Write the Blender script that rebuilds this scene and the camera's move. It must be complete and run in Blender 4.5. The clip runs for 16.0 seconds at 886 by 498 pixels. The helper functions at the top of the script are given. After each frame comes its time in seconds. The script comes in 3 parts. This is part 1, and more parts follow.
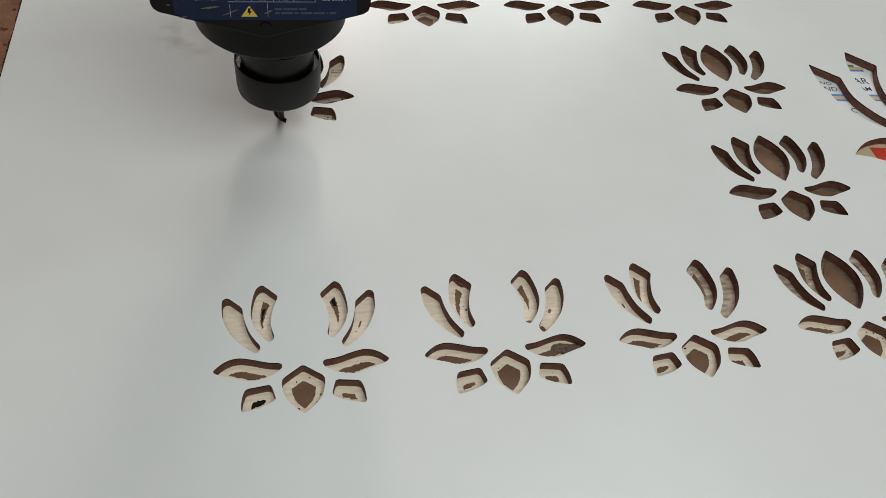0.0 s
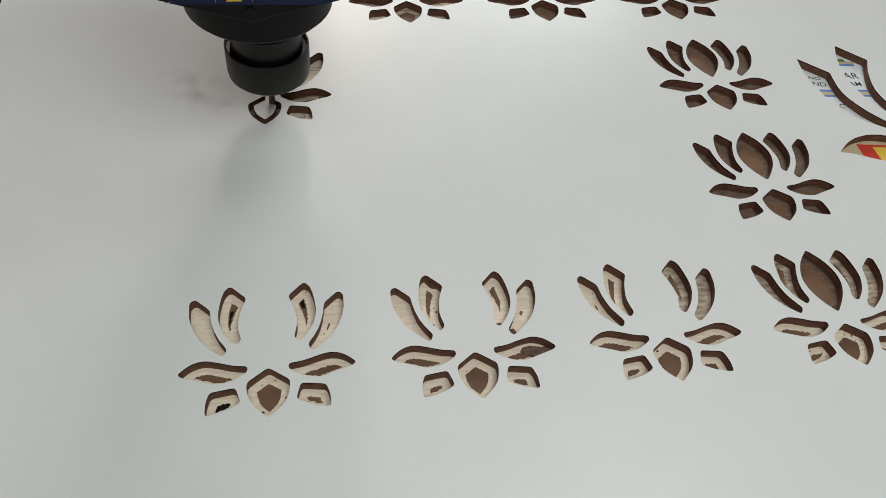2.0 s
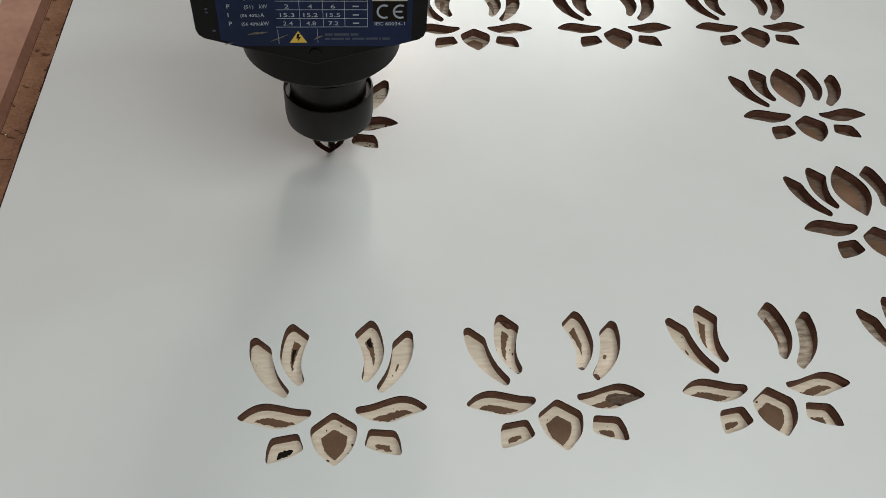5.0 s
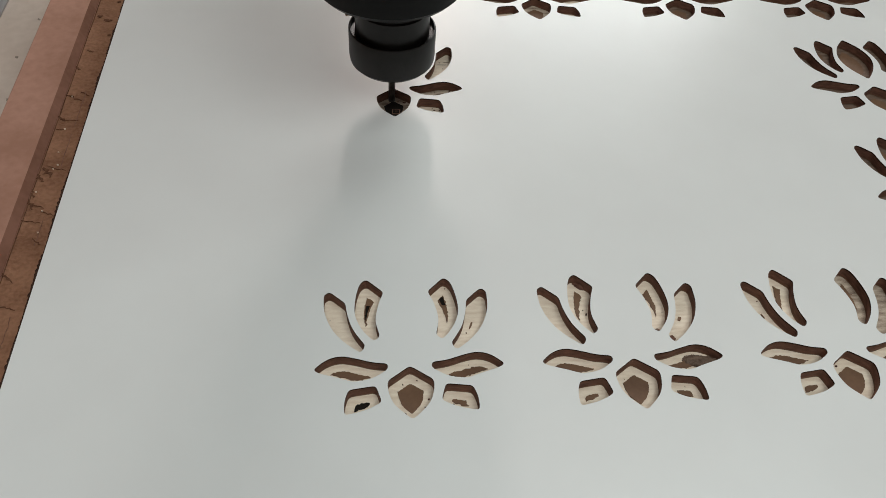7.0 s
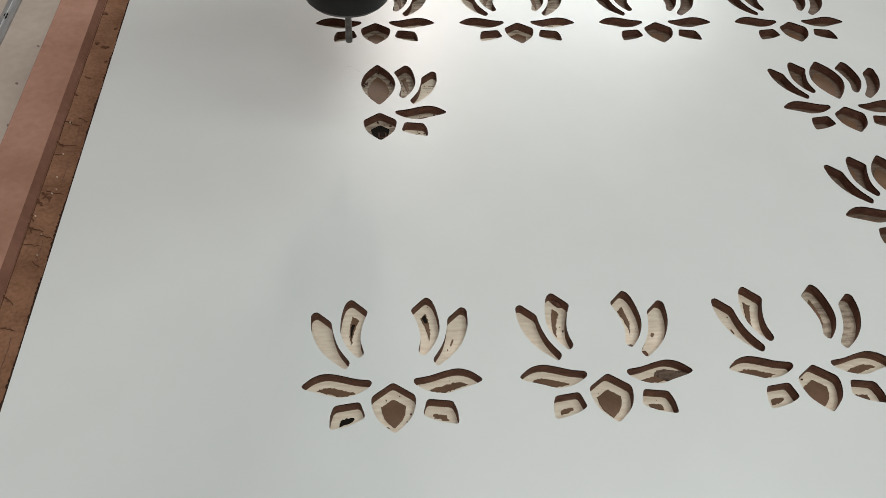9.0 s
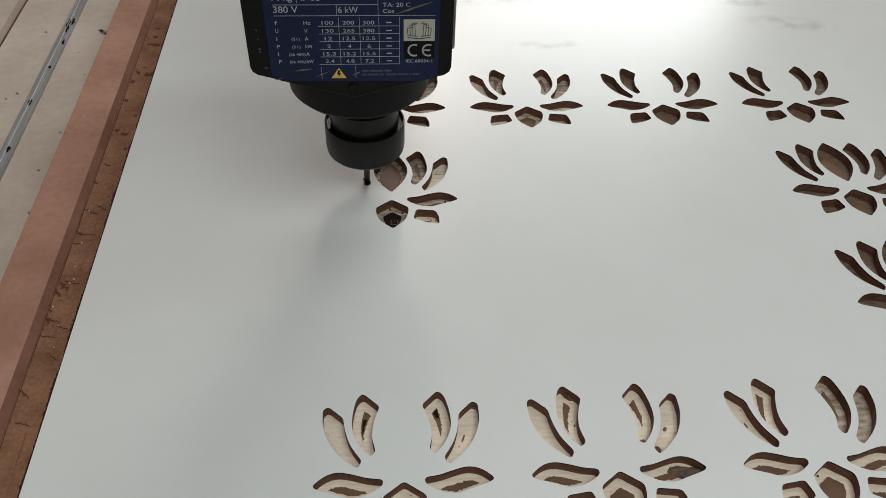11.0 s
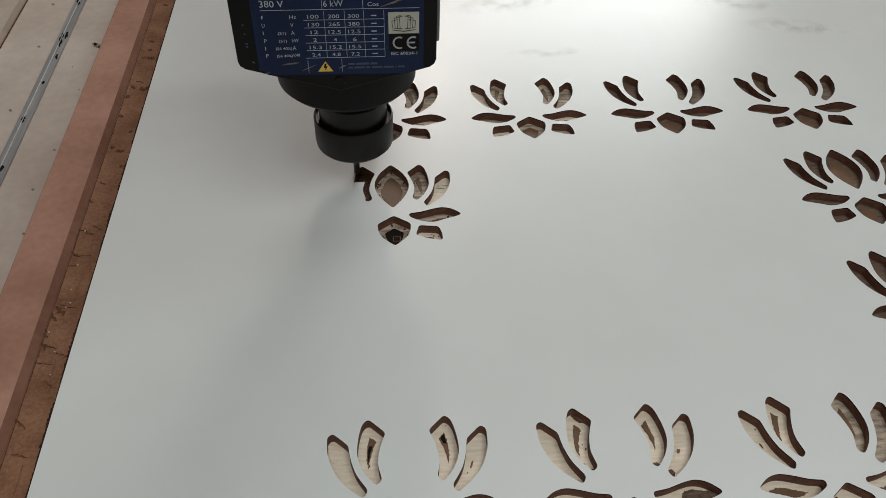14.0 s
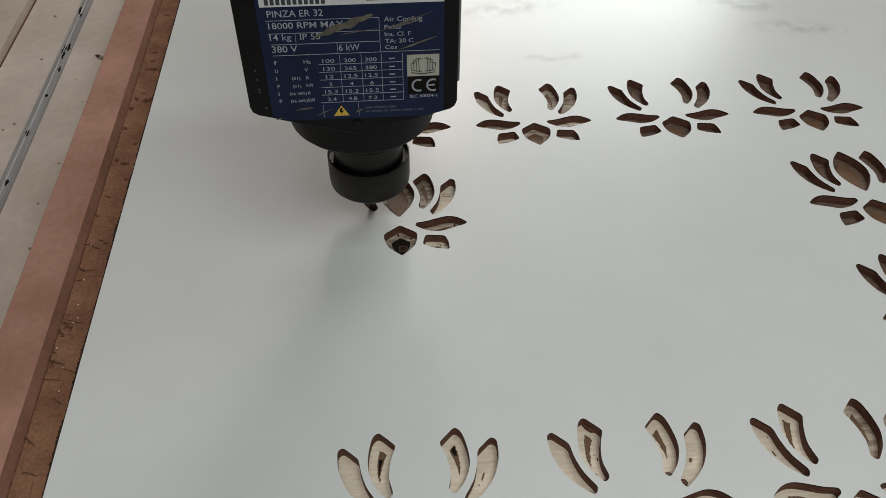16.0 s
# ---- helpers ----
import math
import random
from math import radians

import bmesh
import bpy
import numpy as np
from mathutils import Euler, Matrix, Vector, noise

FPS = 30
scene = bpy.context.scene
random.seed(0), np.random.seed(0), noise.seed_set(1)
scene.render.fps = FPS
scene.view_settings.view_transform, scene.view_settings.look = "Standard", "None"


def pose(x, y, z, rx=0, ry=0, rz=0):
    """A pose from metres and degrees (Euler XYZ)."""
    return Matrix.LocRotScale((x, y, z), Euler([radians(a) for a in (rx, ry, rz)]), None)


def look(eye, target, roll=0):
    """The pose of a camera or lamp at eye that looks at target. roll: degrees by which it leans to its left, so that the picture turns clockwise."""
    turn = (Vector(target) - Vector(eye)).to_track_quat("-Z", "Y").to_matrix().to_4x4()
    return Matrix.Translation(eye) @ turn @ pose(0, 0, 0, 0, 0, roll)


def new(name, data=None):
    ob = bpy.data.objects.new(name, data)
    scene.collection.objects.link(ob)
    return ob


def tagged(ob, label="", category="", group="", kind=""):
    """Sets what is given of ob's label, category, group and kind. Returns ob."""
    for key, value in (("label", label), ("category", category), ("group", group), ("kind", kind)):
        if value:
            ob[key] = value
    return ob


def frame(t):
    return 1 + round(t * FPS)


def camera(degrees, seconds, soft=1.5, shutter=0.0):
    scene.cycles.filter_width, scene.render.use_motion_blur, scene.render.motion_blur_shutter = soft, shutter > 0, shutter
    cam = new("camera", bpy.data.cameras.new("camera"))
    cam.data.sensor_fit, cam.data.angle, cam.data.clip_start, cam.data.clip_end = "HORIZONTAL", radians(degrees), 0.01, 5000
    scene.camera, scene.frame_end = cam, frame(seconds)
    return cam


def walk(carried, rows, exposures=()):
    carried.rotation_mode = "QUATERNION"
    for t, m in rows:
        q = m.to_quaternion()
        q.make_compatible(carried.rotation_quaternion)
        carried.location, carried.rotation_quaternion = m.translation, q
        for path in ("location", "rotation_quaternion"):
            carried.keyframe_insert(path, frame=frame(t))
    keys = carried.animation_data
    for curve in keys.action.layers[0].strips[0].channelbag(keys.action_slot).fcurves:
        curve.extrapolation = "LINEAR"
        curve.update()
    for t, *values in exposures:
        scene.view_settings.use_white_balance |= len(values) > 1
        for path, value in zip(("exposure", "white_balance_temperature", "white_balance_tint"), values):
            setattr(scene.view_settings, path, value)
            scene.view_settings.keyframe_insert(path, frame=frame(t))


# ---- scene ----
from mathutils import geometry

cam = camera(57.26, 16.0, 0.45)
PATH = [
    (0, (0.0441, -0.2555, 0.3458), (0.1264, 0.0573, -0.0355), 9.17),
    (0.5, (0.0558, -0.2537, 0.3481), (0.1278, 0.0576, -0.0365), 8.29),
    (1, (0.0605, -0.2544, 0.3434), (0.1317, 0.0549, -0.0429), 8.32),
    (1.5, (0.0650, -0.2574, 0.3422), (0.1388, 0.0499, -0.0452), 8.59),
    (2, (0.0684, -0.2510, 0.3501), (0.1415, 0.0574, -0.0367), 8.09),
    (2.5, (0.0608, -0.2452, 0.3570), (0.1273, 0.0701, -0.0253), 6.88),
    (3, (0.0587, -0.2402, 0.3570), (0.1197, 0.0803, -0.0219), 6.30),
    (3.5, (0.0592, -0.2374, 0.3571), (0.1172, 0.0849, -0.0207), 6.04),
    (6, (0.0396, -0.2297, 0.3051), (0.0840, 0.1021, -0.0663), 4.71),
    (6.5, (0.0305, -0.2360, 0.3045), (0.0717, 0.0943, -0.0687), 4.46),
    (7, (0.0265, -0.2426, 0.3079), (0.0654, 0.0866, -0.0664), 4.65),
    (7.5, (0.0244, -0.2461, 0.3138), (0.0613, 0.0826, -0.0611), 4.72),
    (8, (0.0288, -0.2502, 0.3162), (0.0654, 0.0798, -0.0576), 4.61),
    (8.5, (0.0346, -0.2524, 0.3220), (0.0722, 0.0799, -0.0497), 4.29),
    (9, (0.0344, -0.2501, 0.3257), (0.0732, 0.0829, -0.0453), 4.18),
    (9.5, (0.0287, -0.2521, 0.3268), (0.0651, 0.0832, -0.0423), 4.02),
    (10, (0.0334, -0.2465, 0.3410), (0.0660, 0.0980, -0.0199), 3.37),
    (12.5, (0.0385, -0.2277, 0.3451), (0.0695, 0.1309, -0.0019), 2.24),
    (13, (0.0404, -0.2235, 0.3429), (0.0717, 0.1350, -0.0041), 2.20),
    (13.5, (0.0384, -0.2218, 0.3433), (0.0698, 0.1349, -0.0056), 2.08),
    (14, (0.0344, -0.2214, 0.3442), (0.0652, 0.1341, -0.0060), 1.82),
    (14.5, (0.0300, -0.2183, 0.3449), (0.0603, 0.1371, -0.0054), 1.63),
    (15, (0.0315, -0.2169, 0.3453), (0.0602, 0.1384, -0.0053), 1.18),
    (15.5, (0.0338, -0.2161, 0.3459), (0.0627, 0.1393, -0.0045), 0.90),
    (16, (0.0325, -0.2163, 0.3466), (0.0613, 0.1397, -0.0033), 0.74),
]
walk(cam, [(t, look(eye, target, roll)) for t, eye, target, roll in PATH],
     [(0, 0.0), (1, -0.03), (1.5, 0.02), (3.5, -0.03), (6, 0.0), (9, 0.02), (10, -0.02), (12.5, -0.20), (16, -0.24)])


# ---- world and light ----
world = bpy.data.worlds.new("sky")
scene.world = world
world.use_nodes = True
wn = world.node_tree
sky = wn.nodes.new("ShaderNodeTexSky")
sky.sky_type, sky.sun_disc = "NISHITA", False
sky.sun_elevation, sky.sun_rotation = radians(40), radians(20)
wn.links.new(sky.outputs[0], wn.nodes["Background"].inputs[0])
wn.nodes["Background"].inputs[1].default_value = 0.1


def area_lamp(name, at, target, size, size_y, watts, colour):
    """An area lamp, in a window opening or under the ceiling."""
    data = bpy.data.lights.new(name, "AREA")
    data.shape, data.size, data.size_y, data.energy, data.color = "RECTANGLE", size, size_y, watts, colour
    ob = new(name, data)
    ob.matrix_basis = look(at, target)
    return ob


area_lamp("narrow_window_light", (0.16, 2.46, 1.37), (0.03, 0.15, 0.0), 0.19, 0.46, 9.5, (1.0, 0.90, 0.845))
area_lamp("window_light", (0.78, 2.46, 1.01), (0.6, 0.0, 0.1), 0.96, 0.52, 19, (0.965, 0.99, 0.96))
area_lamp("roof_strip_light", (1.02, 0.62, 2.33), (1.01, 0.62, 0.0), 0.45, 0.8, 7.5, (0.88, 1.0, 0.965))
# Added overhead fill behind the camera; the ceiling has no opening here.
area_lamp("added_fill_light", (0.28, -1.0, 2.33), (0.28, -1.0, 0.0), 1.5, 1.8, 35.6, (0.924, 0.985, 0.972))


# ---- materials ----
def material(name, colour, rough=0.5, metal=0.0, spec=0.5):
    m = bpy.data.materials.new(name)
    m.use_nodes = True
    b = m.node_tree.nodes["Principled BSDF"]
    b.inputs["Base Color"].default_value = (*colour, 1)
    b.inputs["Roughness"].default_value = rough
    b.inputs["Metallic"].default_value = metal
    b.inputs["Specular IOR Level"].default_value = spec
    return m


def varied(m, dark, light, scale, stretch=(1, 1, 1), detail=6, bump=0.0, rough=None, fine=0.0):
    """Two scales of noise in the colour, with relief and uneven gloss if asked for."""
    t = m.node_tree
    b = t.nodes["Principled BSDF"]
    co, mp = t.nodes.new("ShaderNodeTexCoord"), t.nodes.new("ShaderNodeMapping")
    mp.inputs["Scale"].default_value = stretch
    t.links.new(co.outputs["Object"], mp.inputs[0])
    n1, n2 = t.nodes.new("ShaderNodeTexNoise"), t.nodes.new("ShaderNodeTexNoise")
    n1.inputs["Scale"].default_value, n1.inputs["Detail"].default_value = scale, detail
    n2.inputs["Scale"].default_value, n2.inputs["Detail"].default_value = scale * 9, 4
    for n in (n1, n2):
        t.links.new(mp.outputs[0], n.inputs["Vector"])
    mix = t.nodes.new("ShaderNodeMath")
    mix.operation = "MULTIPLY_ADD"
    mix.inputs[1].default_value, mix.inputs[2].default_value = 0.4 + fine, -0.2 - fine / 2
    t.links.new(n2.outputs[0], mix.inputs[0])
    add = t.nodes.new("ShaderNodeMath")
    t.links.new(n1.outputs[0], add.inputs[0])
    t.links.new(mix.outputs[0], add.inputs[1])
    ramp = t.nodes.new("ShaderNodeValToRGB")
    ramp.color_ramp.elements[0].position, ramp.color_ramp.elements[1].position = 0.3, 0.7
    ramp.color_ramp.elements[0].color, ramp.color_ramp.elements[1].color = (*dark, 1), (*light, 1)
    t.links.new(add.outputs[0], ramp.inputs[0])
    t.links.new(ramp.outputs[0], b.inputs["Base Color"])
    if rough:
        r = t.nodes.new("ShaderNodeMapRange")
        r.inputs["From Min"].default_value, r.inputs["From Max"].default_value = 0.3, 0.7
        r.inputs["To Min"].default_value, r.inputs["To Max"].default_value = rough
        t.links.new(n1.outputs[0], r.inputs[0])
        t.links.new(r.outputs[0], b.inputs["Roughness"])
    if bump:
        bp = t.nodes.new("ShaderNodeBump")
        bp.inputs["Strength"].default_value, bp.inputs["Distance"].default_value = 1.0, bump
        t.links.new(add.outputs[0], bp.inputs["Height"])
        t.links.new(bp.outputs[0], b.inputs["Normal"])
    return m


WHITE = varied(material("white_laminate", (0.8, 0.8, 0.79), 0.35), (0.70, 0.70, 0.69), (0.745, 0.75, 0.74), 3.0, rough=(0.27, 0.34))
HDF = varied(material("hdf_edge", (0.12, 0.06, 0.04), 0.8), (0.110, 0.047, 0.029), (0.225, 0.102, 0.064), 200, stretch=(1, 1, 3), bump=0.0003)
CHAR_AND_SHADE = varied(material("char_and_gap_shade", (0.03, 0.02, 0.015), 0.9, 0.0, 0.1), (0.020, 0.011, 0.008), (0.055, 0.028, 0.019), 300)
DEEP = varied(material("torn_gap_and_shade", (0.04, 0.02, 0.012), 0.95, 0.0, 0.05), (0.075, 0.034, 0.020), (0.16, 0.078, 0.047), 400)
SKIN = varied(material("brown_board_face", (0.2, 0.12, 0.08), 0.6), (0.120, 0.058, 0.029), (0.182, 0.093, 0.048), 60, bump=0.0001)
CREAM = varied(material("milled_core", (0.6, 0.5, 0.38), 0.7), (0.73, 0.585, 0.45), (0.89, 0.765, 0.625), 120, stretch=(1, 5, 1), bump=0.0002)
BURNT = varied(material("burnt_core", (0.3, 0.2, 0.15), 0.7), (0.17, 0.105, 0.075), (0.60, 0.49, 0.38), 110, stretch=(1, 4, 1), bump=0.0002)
TORN = varied(material("torn_fibre_board", (0.2, 0.1, 0.07), 0.9, 0.0, 0.15), (0.19, 0.090, 0.052), (0.31, 0.158, 0.094), 50, bump=0.0018, fine=0.25)
PINK = varied(material("pink_fibre_board", (0.5, 0.3, 0.25), 0.85, 0.0, 0.2), (0.33, 0.170, 0.118), (0.46, 0.252, 0.188), 22, bump=0.0001)
# Darker copy of the pink board; the bevel's shade is in its colour.
PINK_SHADED = varied(material("pink_fibre_board_shaded", (0.25, 0.13, 0.09), 0.9, 0.0, 0.1), (0.185, 0.088, 0.058), (0.27, 0.135, 0.095), 30, bump=0.0002)
PAINT = varied(material("worn_white_paint", (0.6, 0.58, 0.52), 0.5), (0.45, 0.365, 0.31), (0.58, 0.49, 0.425), 16, bump=0.0002)
ALUMINIUM = varied(material("aluminium", (0.6, 0.6, 0.6), 0.6, 0.1), (0.23, 0.222, 0.225), (0.35, 0.34, 0.335), 50, stretch=(8, 0.3, 1), rough=(0.35, 0.5))
GRIME = material("black_grime", (0.015, 0.012, 0.010), 0.95, 0.0, 0.06)
BLACK = varied(material("black_oxide_steel", (0.02, 0.02, 0.02), 0.4, 0.0, 0.26), (0.0085, 0.0070, 0.0065), (0.0145, 0.012, 0.011), 90, rough=(0.3, 0.45))
CASTING = varied(material("black_painted_casting", (0.02, 0.02, 0.02), 0.5, 0.0, 0.16), (0.0035, 0.0033, 0.0035), (0.0075, 0.007, 0.007), 60, bump=0.0001, rough=(0.4, 0.55))
STEEL = varied(material("carbide", (0.35, 0.35, 0.36), 0.35, 0.8), (0.08, 0.072, 0.066), (0.17, 0.155, 0.145), 300)
EDGE_GLINT = material("painted_edge_glint", (0.022, 0.021, 0.02), 0.6, 0.0, 0.2)
CRUMB = varied(material("red_brown_crumb", (0.1, 0.04, 0.03), 0.9), (0.045, 0.018, 0.012), (0.16, 0.070, 0.045), 900)
STAIN = varied(material("greasy_stain", (0.2, 0.165, 0.13), 0.7), (0.15, 0.115, 0.09), (0.30, 0.245, 0.20), 400)
GREY = varied(material("grey_plate", (0.2, 0.2, 0.2), 0.5), (0.14, 0.14, 0.14), (0.22, 0.22, 0.215), 30)
FAINT = material("faint_print", (0.045, 0.056, 0.090), 0.6)
BLUE = varied(material("blue_label", (0.02, 0.05, 0.16), 0.45, 0.0, 0.22), (0.0036, 0.0100, 0.042), (0.0075, 0.017, 0.064), 30, rough=(0.35, 0.5))
PRINT = varied(material("white_print", (0.55, 0.57, 0.6), 0.5), (0.28, 0.315, 0.38), (0.44, 0.47, 0.52), 150)
YELLOW = material("yellow_print", (0.75, 0.5, 0.06), 0.5)
SCRATCH = varied(material("scratched_metal", (0.3, 0.28, 0.22), 0.5), (0.075, 0.066, 0.052), (0.18, 0.155, 0.115), 200)
CONCRETE = varied(material("concrete", (0.35, 0.34, 0.32), 0.8), (0.28, 0.27, 0.25), (0.40, 0.39, 0.37), 2)
WARM = varied(material("warm_plaster", (0.5, 0.36, 0.28), 0.9), (0.49, 0.270, 0.20), (0.57, 0.335, 0.255), 2)
PLASTER = varied(material("plaster", (0.4, 0.4, 0.38), 0.9), (0.32, 0.32, 0.31), (0.40, 0.40, 0.385), 2)
SIGN = varied(material("beige_print", (0.45, 0.44, 0.37), 0.5), (0.40, 0.39, 0.32), (0.50, 0.49, 0.42), 60)
PAPER = material("printed_paper", (0.72, 0.73, 0.74), 0.5)
MILLED = varied(material("milled_brown_board", (0.12, 0.075, 0.05), 0.7), (0.085, 0.05, 0.034), (0.20, 0.13, 0.092), 130, stretch=(1, 4, 1), bump=0.0002)
INK = material("dark_ink", (0.05, 0.05, 0.06), 0.6)
INK_BLUE = material("blue_ink", (0.10, 0.22, 0.5), 0.6)
INK_RED = material("red_ink", (0.55, 0.04, 0.02), 0.5)
INK_GREEN = material("green_ink", (0.10, 0.2, 0.05), 0.5)
INK_SAND = material("sand_ink", (0.55, 0.42, 0.28), 0.6)


# ---- mesh helpers ----
def part(name, bm, mat, parent=None, label=""):
    """One bmesh as one mesh object under a thing or part."""
    me = bpy.data.meshes.new(name)
    bm.to_mesh(me)
    bm.free()
    for m in (mat if isinstance(mat, (list, tuple)) else [mat]):
        me.materials.append(m)
    ob = new(name, me)
    ob.parent = parent
    return tagged(ob, label)


def thing(name, label, category, group="", kind="", m=Matrix()):
    ob = new(name)
    ob.empty_display_size = 0.02
    ob.matrix_basis = m
    return tagged(ob, label, category, group, kind)


def box(bm, x0, x1, y0, y1, z0, z1, bevel=0.0, segments=2):
    r = bmesh.ops.create_cube(bm, size=1, matrix=Matrix.Translation(((x0 + x1) / 2, (y0 + y1) / 2, (z0 + z1) / 2)) @ Matrix.Diagonal((x1 - x0, y1 - y0, z1 - z0, 1)))
    if bevel:
        edges = {e for v in r["verts"] for e in v.link_edges}
        bmesh.ops.bevel(bm, geom=list(edges), offset=bevel, segments=segments, affect="EDGES", profile=0.5)
    return bm


def prism(bm, outline, z0, z1, along="z"):
    """An outline of (a, b) raised from z0 to z1 along one axis."""
    put = {"z": lambda a, b, c: (a, b, c), "y": lambda a, b, c: (a, c, b)}[along]
    low, high = [bm.verts.new(put(a, b, z0)) for a, b in outline], [bm.verts.new(put(a, b, z1)) for a, b in outline]
    n = len(outline)
    faces = [bm.faces.new(low[::-1]), bm.faces.new(high)]
    for i in range(n):
        faces.append(bm.faces.new((low[i], low[(i + 1) % n], high[(i + 1) % n], high[i])))
    bmesh.ops.recalc_face_normals(bm, faces=faces)
    return bm


def lathe(bm, profile, steps=64):
    """A profile of (radius, z) turned about the z axis."""
    rings = [[bm.verts.new((r * math.cos(2 * math.pi * i / steps), r * math.sin(2 * math.pi * i / steps), z)) for i in range(steps)] for r, z in profile]
    for a, b in zip(rings, rings[1:]):
        for i in range(steps):
            f = bm.faces.new((a[i], a[(i + 1) % steps], b[(i + 1) % steps], b[i]))
            f.smooth = True
    bm.faces.new(rings[0][::-1])
    bm.faces.new(rings[-1])
    bmesh.ops.recalc_face_normals(bm, faces=bm.faces)
    for e in bm.edges:
        e.smooth = len(e.link_faces) == 2 and e.calc_face_angle() < radians(28)
    return bm


# ---- the lotus outline: six petal shapes, mirrored ----
MM = 0.001
NODES = {
    "outer": [(-38.5, 21.2, 1), (-36.2, 22.9, 1), (-29.0, 15.8, 1), (-27.9, 8.0, 0), (-25.2, -0.6, 0), (-19.9, -9.4, 1), (-21.8, -13.0, 1), (-29.1, -6.6, 0), (-34.5, 0.8, 0), (-38.0, 10.8, 0)],
    "inner": [(-18.7, 30.1, 1), (-10.9, 22.0, 1), (-13.5, 14.6, 0), (-15.0, 5.0, 0), (-13.2, -4.3, 1), (-15.6, -6.8, 1), (-20.8, 0.2, 0), (-23.9, 9.0, 0), (-23.5, 19.0, 0), (-21.4, 27.5, 0)],
    "side": [(-42.5, -22.0, 1), (-36.9, -17.1, 0), (-31.0, -15.3, 0), (-24.5, -16.6, 0), (-17.0, -19.0, 0), (-10.0, -20.0, 1), (-10.1, -22.6, 1), (-17.0, -27.0, 0), (-25.0, -28.4, 0), (-30.5, -26.6, 0), (-39.7, -23.6, 1)],
    "foot": [(-27.0, -33.4, 1), (-15.6, -31.8, 1), (-13.3, -39.8, 1), (-20.0, -43.3, 0), (-28.8, -45.5, 1), (-28.6, -39.0, 0)],
    "shield": [(0.0, -21.8, 1), (-9.8, -29.2, 1), (-9.8, -33.5, 0), (-7.4, -41.0, 0), (0.0, -48.9, 1), (7.4, -41.0, 0), (9.8, -33.5, 0), (9.8, -29.2, 1)],
    "bud": [(0.0, 31.0, 1), (-7.0, 22.0, 0), (-10.6, 12.0, 0), (-9.8, 3.0, 0), (-5.8, -5.5, 0), (0.0, -13.4, 1), (5.8, -5.5, 0), (9.8, 3.0, 0), (10.6, 12.0, 0), (7.0, 22.0, 0)],
}


def rounded(nodes, radius=1.6, step=0.9):
    """A closed outline through nodes (x, y, corner), smooth between corners, corners rounded by the cutter."""
    n, pts = len(nodes), []
    P = [Vector(p[:2]) for p in nodes]
    corner = [p[2] for p in nodes]

    def tangent(i, side):
        a, b, c = P[i - 1], P[i], P[(i + 1) % n]
        if not corner[i]:
            return (c - a) / 2
        return (c - b) * 0.8 if side > 0 else (b - a) * 0.8

    for i in range(n):
        a, b = P[i], P[(i + 1) % n]
        ta, tb = tangent(i, 1), tangent((i + 1) % n, -1)
        k = max(3, int((b - a).length / step))
        for j in range(k):
            t = j / k
            h = (2 * t ** 3 - 3 * t ** 2 + 1, t ** 3 - 2 * t ** 2 + t, -2 * t ** 3 + 3 * t ** 2, t ** 3 - t ** 2)
            pts.append(a * h[0] + ta * h[1] + b * h[2] + tb * h[3])
    for _ in range(max(1, int(radius * 2))):
        pts = [pts[i - 1] * 0.25 + pts[i] * 0.5 + pts[(i + 1) % len(pts)] * 0.25 for i in range(len(pts))]
    area = sum(p.x * q.y - q.x * p.y for p, q in zip(pts, pts[1:] + pts[:1]))
    return [(p.x, p.y) for p in (pts if area > 0 else pts[::-1])]


def inset(outline, d):
    """The outline moved inwards by d; points that would cross are left out."""
    P = np.array(outline)
    T = np.roll(P, -1, 0) - np.roll(P, 1, 0)
    T /= np.linalg.norm(T, axis=1)[:, None]
    Q = P + d * np.stack([-T[:, 1], T[:, 0]], 1)
    far = np.array([np.min(np.linalg.norm(P - q, axis=1)) for q in Q]) > d * 0.97
    return [tuple(q) for q, ok in zip(Q, far) if ok]


SHAPES = {}
for key, nodes in NODES.items():
    SHAPES[key] = inset(rounded(nodes), -0.35)
    if key not in ("shield", "bud"):
        SHAPES[key + "_right"] = inset(rounded([(-x, y, c) for x, y, c in nodes]), -0.35)
ALL = ["outer", "inner", "side", "foot", "outer_right", "inner_right", "side_right", "foot_right", "shield"]
# name, column and row in the border, petals, how far the board below is milled
FLOWERS = [
    ("A", 0, 0, ALL, "cream"), ("B", 1, 0, ALL, "cream"), ("C", 2, 0, ALL, "cream"), ("I", 3, 0, ALL + ["bud"], "mixed"),
    ("R", 3, 1, ALL + ["bud"], "brown"), ("Q", 3, 2, ALL + ["bud"], "brown"),
    ("E", 0, 3, ALL, "burnt"), ("F", 1, 3, ALL, "burnt"), ("G", 2, 3, ALL, "brown"), ("H", 3, 3, ALL, "brown"),
    ("D", 0, 2, ["outer_right", "inner_right", "side_right", "foot_right", "bud", "shield", "inner"], "burnt"),
]
TURN = 1.2
COLUMNS, ROWS = (0.0, 103.0, 206.4, 310.0), (0.0, 100.8, 200.7, 302.6)


def spot(column, row):
    """Where a flower of the border sits, in mm."""
    c, s, a, b = math.cos(radians(TURN)), math.sin(radians(TURN)), COLUMNS[column], ROWS[row]
    return 39.2 + a * c - b * s, -20.0 + a * s + b * c


FLOWERS = [(tag, *spot(column, row), petals, depth) for tag, column, row, petals, depth in FLOWERS]
